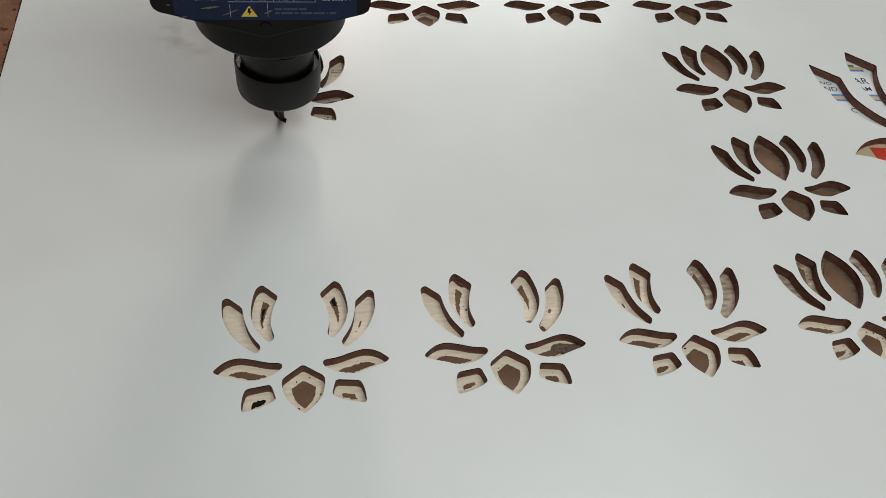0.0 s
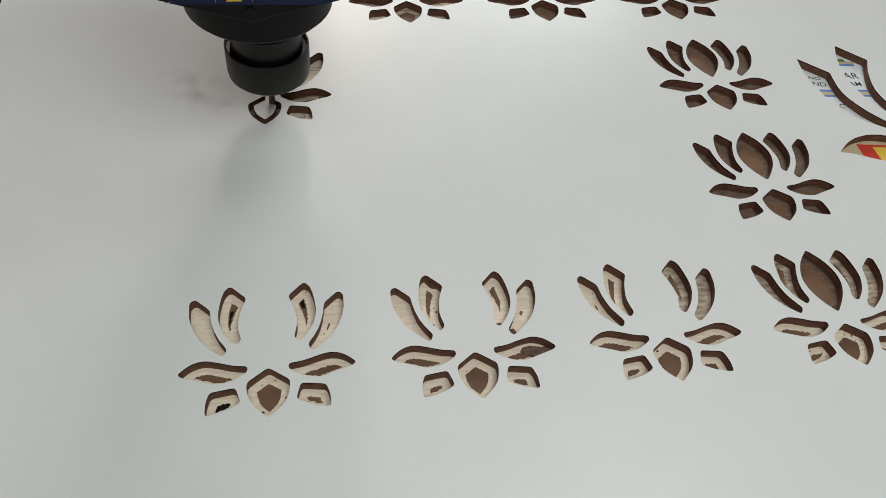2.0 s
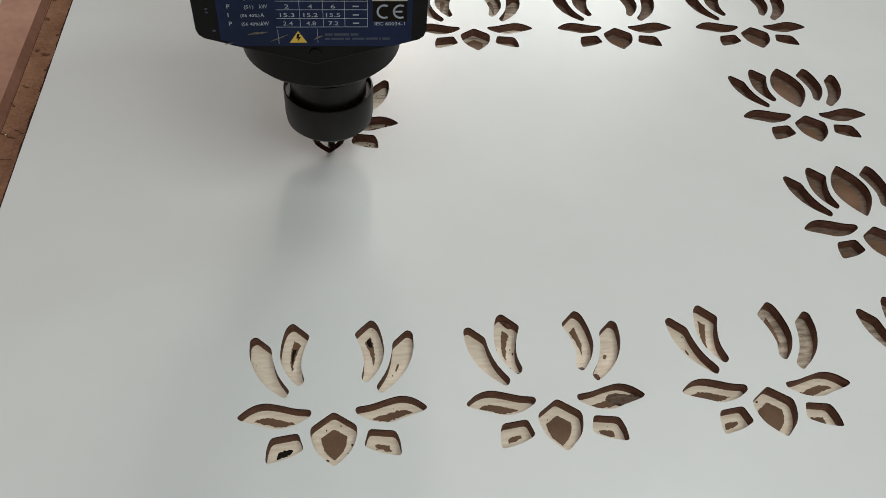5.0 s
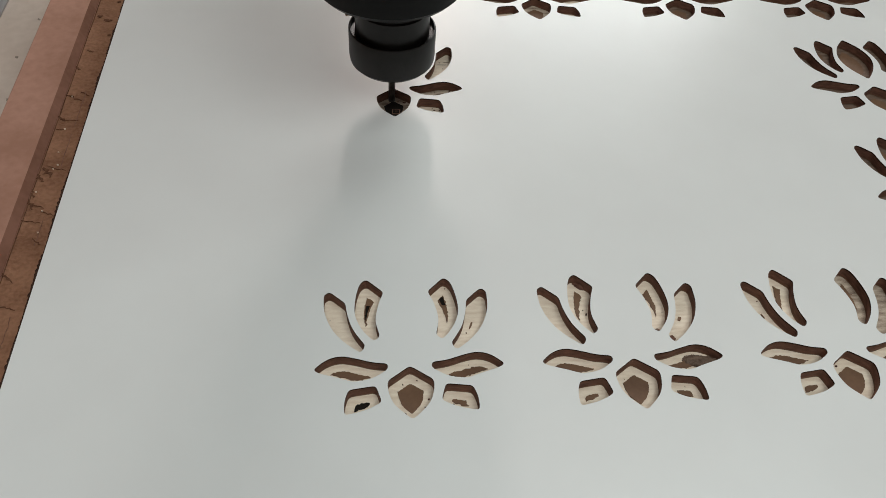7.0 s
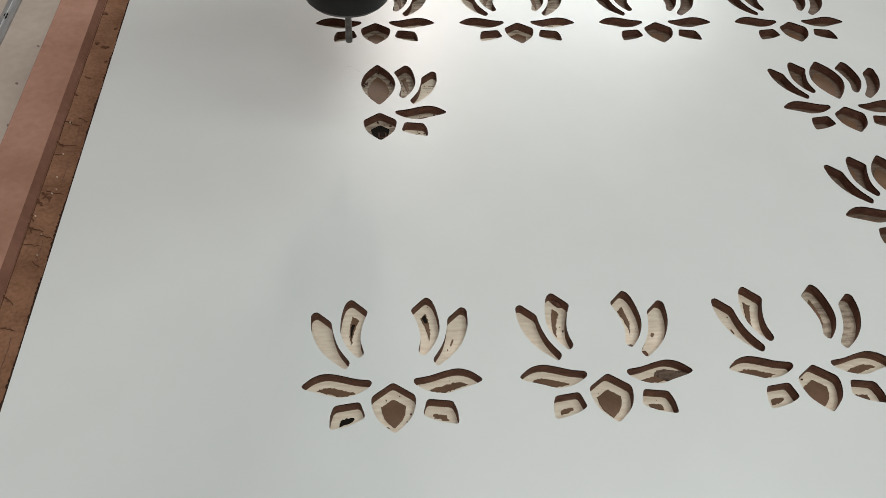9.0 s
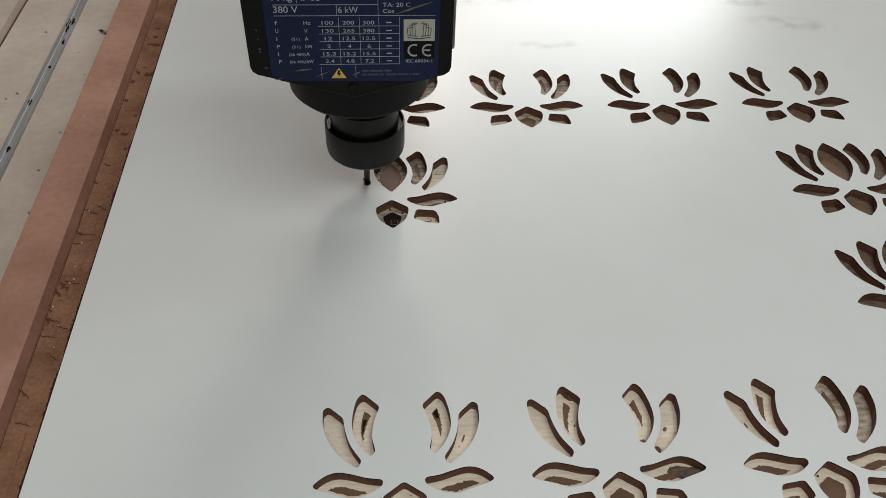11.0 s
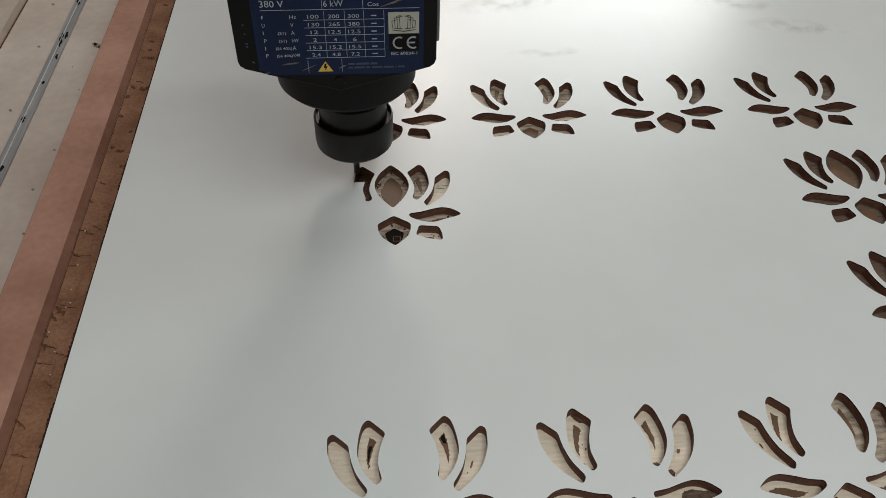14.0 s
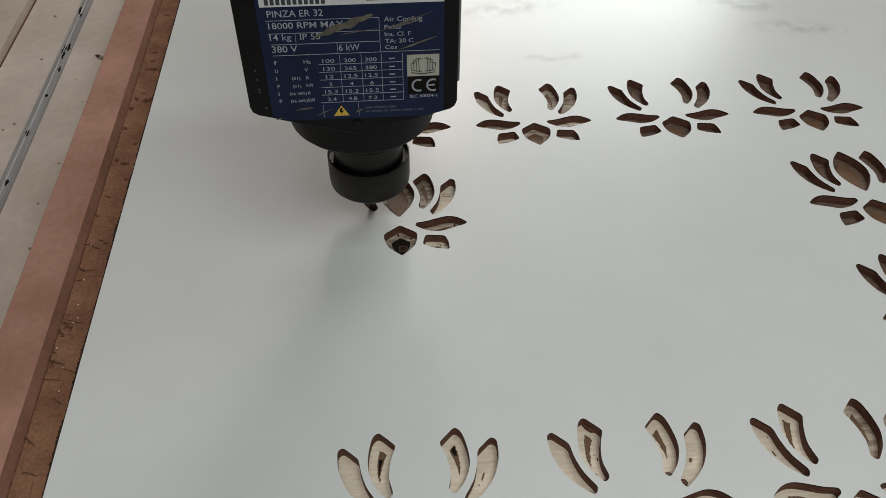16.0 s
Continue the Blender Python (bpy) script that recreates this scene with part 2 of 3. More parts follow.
# the large lotus beside them, of which three petals show
LARGE = {
    "long": [(417.7, 193.3, 1), (436.7, 177.2, 1), (436.4, 156.7, 0), (443.2, 140.6, 0), (453.3, 127.6, 0), (470.5, 111.5, 1), (468.6, 107.5, 1), (449.9, 119.7, 0), (436.4, 128.4, 0), (426.0, 140.2, 0), (419.9, 156.8, 0), (416.8, 176.6, 0)],
    "middle": [(454.9, 208.3, 1), (473.6, 191.3, 1), (467.2, 176.7, 0), (463.8, 160.8, 0), (465.0, 148.9, 0), (470.6, 131.3, 1), (467.6, 127.3, 1), (456.3, 141.4, 0), (450.0, 156.6, 0), (447.6, 175.5, 0), (449.8, 193.0, 0)],
    "wing": [(407.9, 96.4, 1), (417.8, 105.3, 0), (428.6, 110.5, 0), (443.9, 111.8, 0), (474.1, 103.6, 0), (506.5, 96.0, 1), (505.7, 92.0, 1), (464.5, 81.6, 0), (433.3, 88.3, 0), (418.2, 94.1, 0)],
}


def placed(shape, cx, cy):
    c, s = math.cos(radians(TURN)), math.sin(radians(TURN))
    shape = [(x * 1.006, (y + 22) * 0.972 - 22) for x, y in shape]
    return [((cx + x * c - y * s) * MM, (cy + x * s + y * c) * MM) for x, y in shape]


THICK, FACE = 0.0055, 0.0008


def enclosed(ring, p):
    """Whether p lies within the ring."""
    odd = False
    for (xa, ya), (xb, yb) in zip(ring, ring[1:] + ring[:1]):
        if (ya > p[1]) != (yb > p[1]) and p[0] < xa + (xb - xa) * (p[1] - ya) / (yb - ya):
            odd = not odd
    return odd


def pierced(name, border, holes, z0, z1, mats, parent, label=""):
    """A flat board with openings cut through it: mats are top, sides."""
    flat_points, edges = [], []
    for ring in [border] + holes:
        n, k = len(flat_points), len(ring)
        flat_points += [Vector(p) for p in ring]
        edges += [(n + i, n + (i + 1) % k) for i in range(k)]
    points, _, tris = geometry.delaunay_2d_cdt(flat_points, edges, [], 1, 1e-7)[:3]
    bounds = [(min(p[0] for p in r), max(p[0] for p in r), min(p[1] for p in r), max(p[1] for p in r), r) for r in holes]
    kept = []
    for tri in tris:
        x, y = sum(points[i].x for i in tri) / 3, sum(points[i].y for i in tri) / 3
        if not any(x0 < x < x1 and y0 < y < y1 and enclosed(r, (x, y)) for x0, x1, y0, y1, r in bounds):
            kept.append(tuple(tri))
    tris = kept
    n = len(points)
    verts = [(p.x, p.y, z) for z in (z0, z1) for p in points]
    uses = {}
    for tri in tris:
        for a, b in zip(tri, tri[1:] + tri[:1]):
            uses[(a, b)] = uses.get((a, b), 0) + 1
    faces = [tuple(i + n for i in tri) for tri in tris] + [tuple(tri[::-1]) for tri in tris]
    faces += [(a, b, b + n, a + n) for a, b in uses if (b, a) not in uses]
    me = bpy.data.meshes.new(name)
    me.from_pydata(verts, [], faces)
    me.update()
    for m in mats:
        me.materials.append(m)
    for p in me.polygons:
        p.material_index = 0 if p.normal.z > 0.5 else 1
        p.use_smooth = False
    ob = new(name, me)
    ob.parent = parent
    return tagged(ob, label)


# ---- the room, closed round the machine ----
def slab(name, x0, x1, y0, y1, z0, z1, mat, label):
    ob = part(name, box(bmesh.new(), x0, x1, y0, y1, z0, z1), mat)
    return tagged(ob, label, name.split("_")[0], kind="structure")


slab("floor", -2.5, 3.0, -2.5, 2.5, -1.0, -0.9, CONCRETE, "plain grey concrete workshop floor")
slab("wall_west", -2.6, -2.5, -2.5, 2.5, -0.9, 2.4, WARM, "plain warm toned workshop wall")
slab("wall_south", -2.6, 3.1, -2.6, -2.5, -0.9, 2.4, PLASTER, "plain light plaster workshop wall")
slab("ceiling", -2.6, 3.1, -2.6, 2.6, 2.4, 2.5, PLASTER, "plain light workshop ceiling")
wall = bmesh.new()
box(wall, -2.6, 0.06, 2.5, 2.6, -0.9, 2.4)
box(wall, 1.26, 3.1, 2.5, 2.6, -0.9, 2.4)
box(wall, 0.06, 1.26, 2.5, 2.6, -0.9, 0.75)
box(wall, 0.06, 0.30, 2.5, 2.6, 0.75, 1.13)
box(wall, 0.26, 0.30, 2.5, 2.6, 1.13, 1.62)
box(wall, 0.06, 0.30, 2.5, 2.6, 1.62, 2.4)
box(wall, 0.30, 1.26, 2.5, 2.6, 1.27, 2.4)
slab("wall_east", 3.0, 3.1, -2.5, 2.5, -0.9, 2.4, PLASTER, "plain light plaster workshop wall")
tagged(part("wall_north", wall, WARM), "plain warm toned wall with two windows", "wall", kind="structure")

# ---- machine bed and boards ----
EDGE = math.atan(0.0252)


def along_edge(off, s):
    """A place by its distance outside the sheet's long edge and along that edge."""
    return (-0.1360 - off * math.cos(EDGE) - s * math.sin(EDGE), 0.0 - off * math.sin(EDGE) + s * math.cos(EDGE))


def strip(off0, off1, s0=-0.75, s1=1.25):
    return [along_edge(off1, s0), along_edge(off0, s0), along_edge(off0, s1), along_edge(off1, s1)]


bed = thing("machine_bed", "worn white painted steel bed of a routing machine", "machine")
part("bed_plate", prism(bmesh.new(), strip(-0.95, 0.42), -0.12, -0.034), PAINT, bed, "worn white painted bed plate")
part("bed_base", prism(bmesh.new(), strip(-0.85, 0.34, -0.6, 1.1), -0.9, -0.12), GREY, bed, "grey steel base")
part("guide_rail", prism(bmesh.new(), strip(0.0992, 0.1085), -0.0335, -0.032), ALUMINIUM, bed, "aluminium rail with black marks")

spoilboard = thing("spoilboard", "brown faced board with milled pale core", "board")
core = part("core", prism(bmesh.new(), strip(-0.80, 0.0), -0.0240, -THICK - FACE), CREAM, spoilboard, "pale core where the cutter went through")
border = [along_edge(o, s) for o, s in ((0.0, -0.75), (-0.80, -0.75), (-0.80, 1.25), (0.0, 1.25))]
LARGE_RINGS = [[(x * MM, y * MM) for x, y in rounded(n)] for n in LARGE.values()]
milled, open_holes = [], []
for tag, cx, cy, petals, floor_kind in FLOWERS:
    for p in petals:
        ring = placed(SHAPES[p], cx, cy)
        open_holes.append(ring)
        milled.append((tag, p, ring, floor_kind))
pierced("face", border, [r for _, _, r, _ in milled] + LARGE_RINGS, -THICK - FACE, -THICK - 0.0001, (SKIN, SKIN), spoilboard, "dark brown face")

sheet = thing("routed_sheet", "white laminated fibreboard sheet with lotus shapes cut out", "sheet")
pierced("panel", border, open_holes + LARGE_RINGS, -THICK, -0.0008, (WHITE, HDF), sheet, "brown fibreboard core with white face")
pierced("laminate", border, open_holes + LARGE_RINGS, -0.0008, 0.0, (WHITE, CHAR_AND_SHADE), sheet, "white laminate with charred cut edges")

ledge = part("lower_board", prism(bmesh.new(), strip(0.0, 0.0271), -0.034, -0.020), TORN)
tagged(ledge, "torn brown fibreboard strip beside the white sheet", "board")
pink_bm = bmesh.new()
section = ((0.0578, -0.034), (0.0272, -0.034), (0.0272, -0.0195), (0.0304, -0.0145), (0.0572, -0.0145), (0.0578, -0.0151))
ends = [[pink_bm.verts.new((*along_edge(o, s_), z)) for o, z in section] for s_ in (-0.75, 1.25)]
for k in range(len(section)):
    pink_bm.faces.new((ends[0][k], ends[0][k - 1], ends[1][k - 1], ends[1][k])).material_index = 1 if k == 3 else 0
pink_bm.faces.new(ends[0])
pink_bm.faces.new(ends[1][::-1])
bmesh.ops.recalc_face_normals(pink_bm, faces=pink_bm.faces)
pink = part("pink_board", pink_bm, [PINK, PINK_SHADED])
tagged(pink, "pale pink fibreboard strip on the machine bed", "board")

# ---- the spindle ----
spindle = thing("router_spindle", "black electric router spindle with a blue rating plate", "spindle")
part("collet_nut", lathe(bmesh.new(), [(0.006, 0.0235), (0.0170, 0.0228), (0.0222, 0.0236), (0.0243, 0.0260), (0.0248, 0.0300), (0.0248, 0.0455), (0.0245, 0.0461), (0.0240, 0.0462), (0.0237, 0.0457), (0.0236, 0.0436), (0.0206, 0.0434)]), BLACK, spindle, "black steel collet nut with an open rim")
part("neck", lathe(bmesh.new(), [(0.0210, 0.0400), (0.0210, 0.0595), (0.0198, 0.0602), (0.0198, 0.0614), (0.0210, 0.0621), (0.0210, 0.0800)]), BLACK, spindle, "narrow black spindle neck")
part("cutter", lathe(bmesh.new(), [(0.0020, -0.0064), (0.0020, 0.0125), (0.0030, 0.0170), (0.0030, 0.0290)], 24), STEEL, spindle, "thin carbide cutter")
part("flange", lathe(bmesh.new(), [(0.030, 0.0740), (0.038, 0.0765), (0.0412, 0.0800), (0.0418, 0.0960), (0.0418, 0.1100)]), CASTING, spindle, "round black bearing flange")
part("nose", prism(bmesh.new(), [(-0.038, 0.110), (-0.038, 0.1037), (0.001, 0.0925), (0.040, 0.1035), (0.040, 0.110)], -0.0455, 0.044, "y"), CASTING, spindle)
# Highlight on the two lower nose edges, painted as thin lighter strips.
for xa, za, xb, zb in ((-0.038, 0.1037, 0.001, 0.0925), (0.001, 0.0925, 0.040, 0.1035)):
    part("nose_edge", prism(bmesh.new(), [(xa, za), (xb, zb), (xb, zb + 0.0004), (xa, za + 0.0004)], -0.0457, -0.0455, "y"), EDGE_GLINT, spindle, "thin lighter line painting the edge highlight")
screw = bmesh.new()
bmesh.ops.create_cone(screw, cap_ends=True, segments=24, radius1=0.0030, radius2=0.0026, depth=0.0010, matrix=pose(0.001, -0.0458, 0.0985, 90, 0, 0))
part("screw", screw, CASTING, spindle)
body = part("body", prism(bmesh.new(), [(-0.0522, 0.46), (-0.0522, 0.1120), (-0.0513, 0.1092), (-0.0488, 0.1073), (-0.034, 0.1030), (0.037, 0.1025), (0.0500, 0.1062), (0.0524, 0.1080), (0.0535, 0.1110), (0.0535, 0.46)], -0.046, 0.05, "y"), CASTING, spindle, "black motor housing")
part("side_cover", box(bmesh.new(), 0.0535, 0.0561, -0.034, 0.048, 0.1140, 0.44, 0.001), GREY, spindle, "grey side cover")
# Added block, never in view, that casts shade left of the spindle.
part("unseen_shade_block", box(bmesh.new(), -0.060, 0.050, 0.052, 0.14, 0.19, 0.45, 0.004), GREY, spindle, "added grey block out of view that shades the sheet")
plate = part("rating_plate", prism(bmesh.new(), [(-0.0415, 0.235), (-0.0415, 0.1070), (-0.034, 0.1036), (0.037, 0.1030), (0.0465, 0.1058), (0.0465, 0.235)], -0.0466, -0.046, "y"), BLUE, spindle, "scratched blue rating plate")
FRONT = -0.0466


def flat(name, outline, mat, depth=0.00012, parent=plate):
    """A print of (x, z) in mm on the rating plate."""
    return part(name, prism(bmesh.new(), [(x * MM, z * MM) for x, z in outline], FRONT - depth, FRONT + 0.0001, "y"), mat, parent)


def bar(name, x0, x1, z0, z1, mat=None, depth=0.00012):
    return flat(name, [(x0, z0), (x1, z0), (x1, z1), (x0, z1)], mat or PRINT, depth)


def lettering(words, x0, x1, z, height, mat, parent, m=None, depth=0.0001):
    """Words in the built-in font, fitted between x0 and x1 (mm), standing on z, facing the front."""
    cu = bpy.data.curves.new("lettering", "FONT")
    cu.body, cu.resolution_u, cu.offset = words, 3, 0.004
    tmp = bpy.data.objects.new("lettering", cu)
    me = bpy.data.meshes.new_from_object(tmp)
    bpy.data.objects.remove(tmp)
    co = np.array([v.co[:] for v in me.vertices])
    w = co[:, 0].max() - co[:, 0].min()
    me.transform(Matrix.Diagonal(((x1 - x0) * MM / w, height * MM / 0.69, 1, 1)) @ Matrix.Translation((-co[:, 0].min(), 0, 0)))
    me.transform(m or (pose(x0 * MM, FRONT - depth, z * MM, 90, 0, 0)))
    me.materials.clear()
    me.materials.append(mat)
    ob = new("lettering", me)
    ob.parent = parent
    return ob


bar("serial_band", -39.5, 46.3, 165.9, 172.0, PAPER)
for k in range(11):
    bar("serial_bar", -37.0 + k * 2.6, -35.2 + k * 2.6, 166.8, 169.6, INK, 0.0002)
bar("caption_bar", 10.0, 40.0, 167.6, 169.4, INK, 0.0002)
for words, x0, x1, z, h in (("PINZA ER 32", -36.6, -10.7, 160.8, 3.3), ("18000 RPM MAX", -36.8, -1.5, 154.9, 3.1), ("14 kg", -36.9, -26.8, 149.0, 3.1), ("IP 55", -22.6, -13.1, 148.9, 3.1), ("380 V", -36.7, -24.6, 142.6, 3.4), ("6 kW", -4.7, 5.3, 142.4, 3.3),
                            ("Air Cooling", 17.7, 35.9, 156.8, 2.4), ("Poles", 17.7, 25.5, 152.9, 2.1), ("Ins. Cl. F", 17.7, 30.3, 149.2, 2.1), ("TA: 20 C", 17.7, 31.5, 145.6, 2.1), ("Cos", 17.7, 23.4, 142.3, 2.1), ("IEC 60034-1", 29.2, 43.1, 114.3, 1.7)):
    lettering(words, x0, x1, z, h, PRINT, plate)
ROW_Z = [136.1, 131.7, 127.4, 123.0, 118.7, 114.4]
for z, unit, sym, cells in zip(ROW_Z, ("Hz", "V", "A", "kW", "A", "kW"), "fUIPIP", (("100", "200", "300"), ("130", "265", "380"), ("12", "12.5", "12.5"), ("2", "4", "6"), ("15.3", "15.2", "15.5"), ("2.4", "4.8", "7.2"))):
    lettering(sym, -36.8, -36.4 if sym == "I" else -35.4, z, 2.0, PRINT, plate)
    lettering(unit, -22.4, -22.4 + 1.75 * len(unit), z, 2.0, PRINT, plate)
    for x, c in zip((-10.4, 0.1, 10.3), cells):
        w = 1.95 * len(c.replace(".", "")) + 0.6 * c.count(".")
        lettering(c, x - w / 2, x + w / 2, z, 2.0, PRINT, plate)
    bar("dash", 19.2, 22.0, z + 0.7, z + 1.3)
for z, words, x0 in ((127.4, "(S1)", -29.2), (123.0, "(S1)", -29.2), (118.7, "(S6 40%)", -31.2), (114.4, "(S6 40%)", -31.2)):
    lettering(words, x0, x0 + 1.05 * len(words), z, 1.5, PRINT, plate)
for z0, x0, x1 in ((159.0, -37.8, 15.4), (152.4, -37.4, 15.2), (146.7, -36.8, 15.0), (140.9, -36.7, 44.3), (135.2, -15.3, 25.8), (130.9, -15.3, 25.8), (126.6, -15.3, 25.8), (122.3, -15.3, 25.8), (117.9, -15.3, 25.8), (113.5, -16.0, 25.8)):
    bar("rule", x0, x1, z0 - 0.11, z0 + 0.11)
for x0, z0, z1 in ((-5.4, 141.0, 146.6), (15.3, 141.0, 159.0), (-24.8, 147.6, 152.0), (-4.8, 113.5, 140.0), (5.7, 113.5, 140.0), (15.5, 113.5, 140.0), (25.9, 113.5, 140.0), (-15.3, 104.8, 112.0), (2.7, 105.0, 112.6)):
    bar("rule", x0 - 0.1, x0 + 0.1, z0, z1, None, 0.0001)
bar("manual_sign", 28.1, 44.1, 126.7, 138.7, SIGN)
for k, (lean, top) in enumerate(((5.2, 134.6), (3.9, 136.2), (2.6, 137.3), (1.3, 137.0))):
    for sgn in (-1, 1):
        x0, x1 = 36.1 + sgn * (0.7 + k * 0.2), 36.1 + sgn * (lean + 0.6)
        for xa, za, xb, zb in ((x0, 129.4, x1, 129.9 - k * 0.2), (x1, 129.9 - k * 0.2, x1 + sgn * 0.4, top - 0.8), (x1 + sgn * 0.4, top - 0.8, 36.1 + sgn * (lean * 0.55), top - k * 0.2)):
            d = Vector((xb - xa, zb - za)).normalized()
            flat("page", [(xa + d.y * 0.16, za - d.x * 0.16), (xb + d.y * 0.16, zb - d.x * 0.16), (xb - d.y * 0.16, zb + d.x * 0.16), (xa - d.y * 0.16, za + d.x * 0.16)], INK, 0.0002 + k * 0.00001)
flat("page_edge", [(30.0, 128.6), (35.9, 127.7), (36.3, 127.7), (42.2, 128.6), (42.2, 129.0), (36.1, 128.2), (30.0, 129.0)], INK, 0.00022)
bar("mark_ground", 28.3, 44.1, 116.6, 126.5, GRIME, 0.0001)
for cx, mid_bar in ((33.6, False), (41.0, True)):
    arc = [radians(62 + k * 236 / 18) for k in range(19)]
    ring = [(cx + 3.5 * math.cos(a), 121.4 + 3.6 * math.sin(a)) for a in arc] + [(cx + 2.6 * math.cos(a), 121.4 + 2.7 * math.sin(a)) for a in arc[::-1]]
    flat("conformity_mark", ring, PRINT, 0.00025)
    if mid_bar:
        bar("conformity_mark", cx - 2.8, cx + 0.9, 121.0, 121.8, None, 0.00026)
flat("warning_sign", [(-10.3, 105.3), (-2.3, 105.3), (-6.1, 111.4)], YELLOW)
flat("lightning_mark", [(-6.6, 110.0), (-5.4, 110.0), (-6.0, 108.4), (-5.0, 108.4), (-6.6, 105.9), (-6.3, 107.5), (-7.2, 107.5)], GRIME, 0.0002)
for x0, x1 in ((6.0, 9.6), (10.3, 17.2), (17.9, 21.6)):
    bar("address_bar", x0, x1, 108.9, 110.1, FAINT)
for x0, x1 in ((6.0, 8.4), (9.0, 14.8), (15.4, 17.6), (18.6, 24.4), (25.0, 30.6), (31.4, 32.0), (32.8, 36.2)):
    bar("address_bar", x0, x1, 106.7, 107.8, FAINT)
rng = random.Random(4)
for x0, z0, x1, z1, w in ((-16.0, 150.0, 12.5, 160.6, 4.2), (16.0, 152.0, 40.5, 161.0, 0.5), (24.0, 141.6, 42.5, 148.2, 1.0), (20.0, 153.2, 36.0, 157.4, 0.8), (-3.0, 151.0, 14.0, 153.4, 0.3), (-29.0, 109.8, -20.0, 111.0, 0.9), (-19.0, 106.0, -11.0, 109.5, 0.4), (1.0, 107.0, 5.0, 109.0, 0.8), (-40.0, 104.6, -36.0, 105.4, 0.5)):
    d = Vector((x1 - x0, z1 - z0)).normalized()
    n = Vector((-d.y, d.x))
    up, low = [], []
    for k in range(13):
        p = Vector((x0, z0)).lerp(Vector((x1, z1)), k / 12)
        e = w * (0.2 + 0.8 * math.sin(math.pi * k / 12)) * 0.5
        up.append(p + n * e * rng.uniform(0.5, 1.3))
        low.append(p - n * e * rng.uniform(0.5, 1.3))
    flat("scratch", [(p.x, p.y) for p in low + up[::-1]], SCRATCH, 0.00028)
for x, z, w in ((-46.5, 133.0, 0.9), (-46.3, 128.0, 0.8), (-46.0, 122.5, 1.4), (-46.0, 120.8, 1.2), (-44.0, 111.5, 1.6)):
    flat("chip_mark", [(x - w * 0.5, z - 0.2), (x + w * 0.4, z - 0.5), (x + w * 0.5, z + 0.2), (x - w * 0.3, z + 0.5)], FAINT, -0.0005, spindle)

for ob in spindle.children:
    if ob.name == "flange":
        ob.location = (-0.0020, 0.0, -0.0035)
    elif ob.name not in ("collet_nut", "cutter", "neck"):
        ob.location, ob.scale = (-0.0050, -0.0034, 0.0026), (0.98, 1, 1)

# ---- what shows at the bottom of the cut-outs ----
FLOOR_Z = -THICK - FACE
rng = random.Random(7)


def rough_edge(outline, amount, seed):
    return [(x + amount * noise.noise((x * 900, y * 900, seed)), y + amount * noise.noise((x * 900, y * 900, seed + 9))) for x, y in outline]


def pad(name, outline, z0, z1, mat, parent):
    return pierced(name, outline, [], z0, z1, (mat, mat), parent)


for n, (tag, p, ring, kind_) in enumerate(milled):
    base = p.replace("_right", "")
    ground = {"cream": None, "mixed": None if base in ("side", "foot", "shield") else BURNT, "burnt": BURNT if n % 3 else None, "brown": MILLED}[kind_]
    if tag == "C" and p in ("outer_right", "inner_right"):
        ground = BURNT
    if tag == "I" and p == "bud":
        ground = MILLED
    if tag == "D" and p in ("inner", "bud"):
        ground = CRUMB if p == "inner" else BURNT
    if ground:
        pad("milled_floor", inset(ring, -0.0004), FLOOR_Z - 0.001, FLOOR_Z + 0.00012, ground, spoilboard)
    core_shape = inset(ring, ({"shield": 0.0043, "bud": 0.0040, "side": 0.0040, "inner": 0.0042, "foot": 0.0042}.get(base, 0.0044)) + 0.0003 * rng.random())
    if len(core_shape) > 9 and base != "outer":
        dark = (tag == "A" and p == "foot") or (tag == "D" and p == "shield")
        pad("uncut_island", rough_edge(core_shape, 0.0003 if base == "shield" else 0.0007, n), FLOOR_Z - 0.001, -THICK - 0.0002, GRIME if dark else SKIN, spoilboard)
        if tag == "A" and base == "inner":
            mid_y = sum(q[1] for q in core_shape) / len(core_shape) + (0.003 if p == "inner" else 0.002)
            half = [(x, min(y, mid_y) if p == "inner" else max(y, mid_y)) for x, y in inset(ring, 0.0049)]
            pad("charred_patch", rough_edge(half, 0.0004, n + 50), FLOOR_Z - 0.001, -THICK - 0.00008, GRIME, spoilboard)
    # scorched lines and flecks left by the cutter
    count = {"cream": 1, "mixed": 4, "burnt": 4, "brown": 2}[kind_]
    xs, ys = [q[0] for q in ring], [q[1] for q in ring]
    for k in range(count):
        for attempt in range(12):
            c = (rng.uniform(min(xs), max(xs)), rng.uniform(min(ys), max(ys)))
            if enclosed(inset(ring, 0.0010), c):
                break
        else:
            continue
        long_ = kind_ == "burnt" and rng.random() < 0.5
        w, h = (rng.uniform(0.0015, 0.0040), rng.uniform(0.00008, 0.0002)) if long_ else (rng.uniform(0.00012, 0.0005), rng.uniform(0.00012, 0.0005))
        fleck = [(c[0] + w * math.cos(a) * rng.uniform(0.6, 1.2), c[1] + h * math.sin(a) * rng.uniform(0.6, 1.2)) for a in [j * math.pi / 5 for j in range(10)]]
        pad("scorch_mark", fleck, FLOOR_Z - 0.0005, FLOOR_Z + rng.uniform(0.00016, 0.00022), rng.choice((HDF, SKIN, MILLED)), spoilboard)
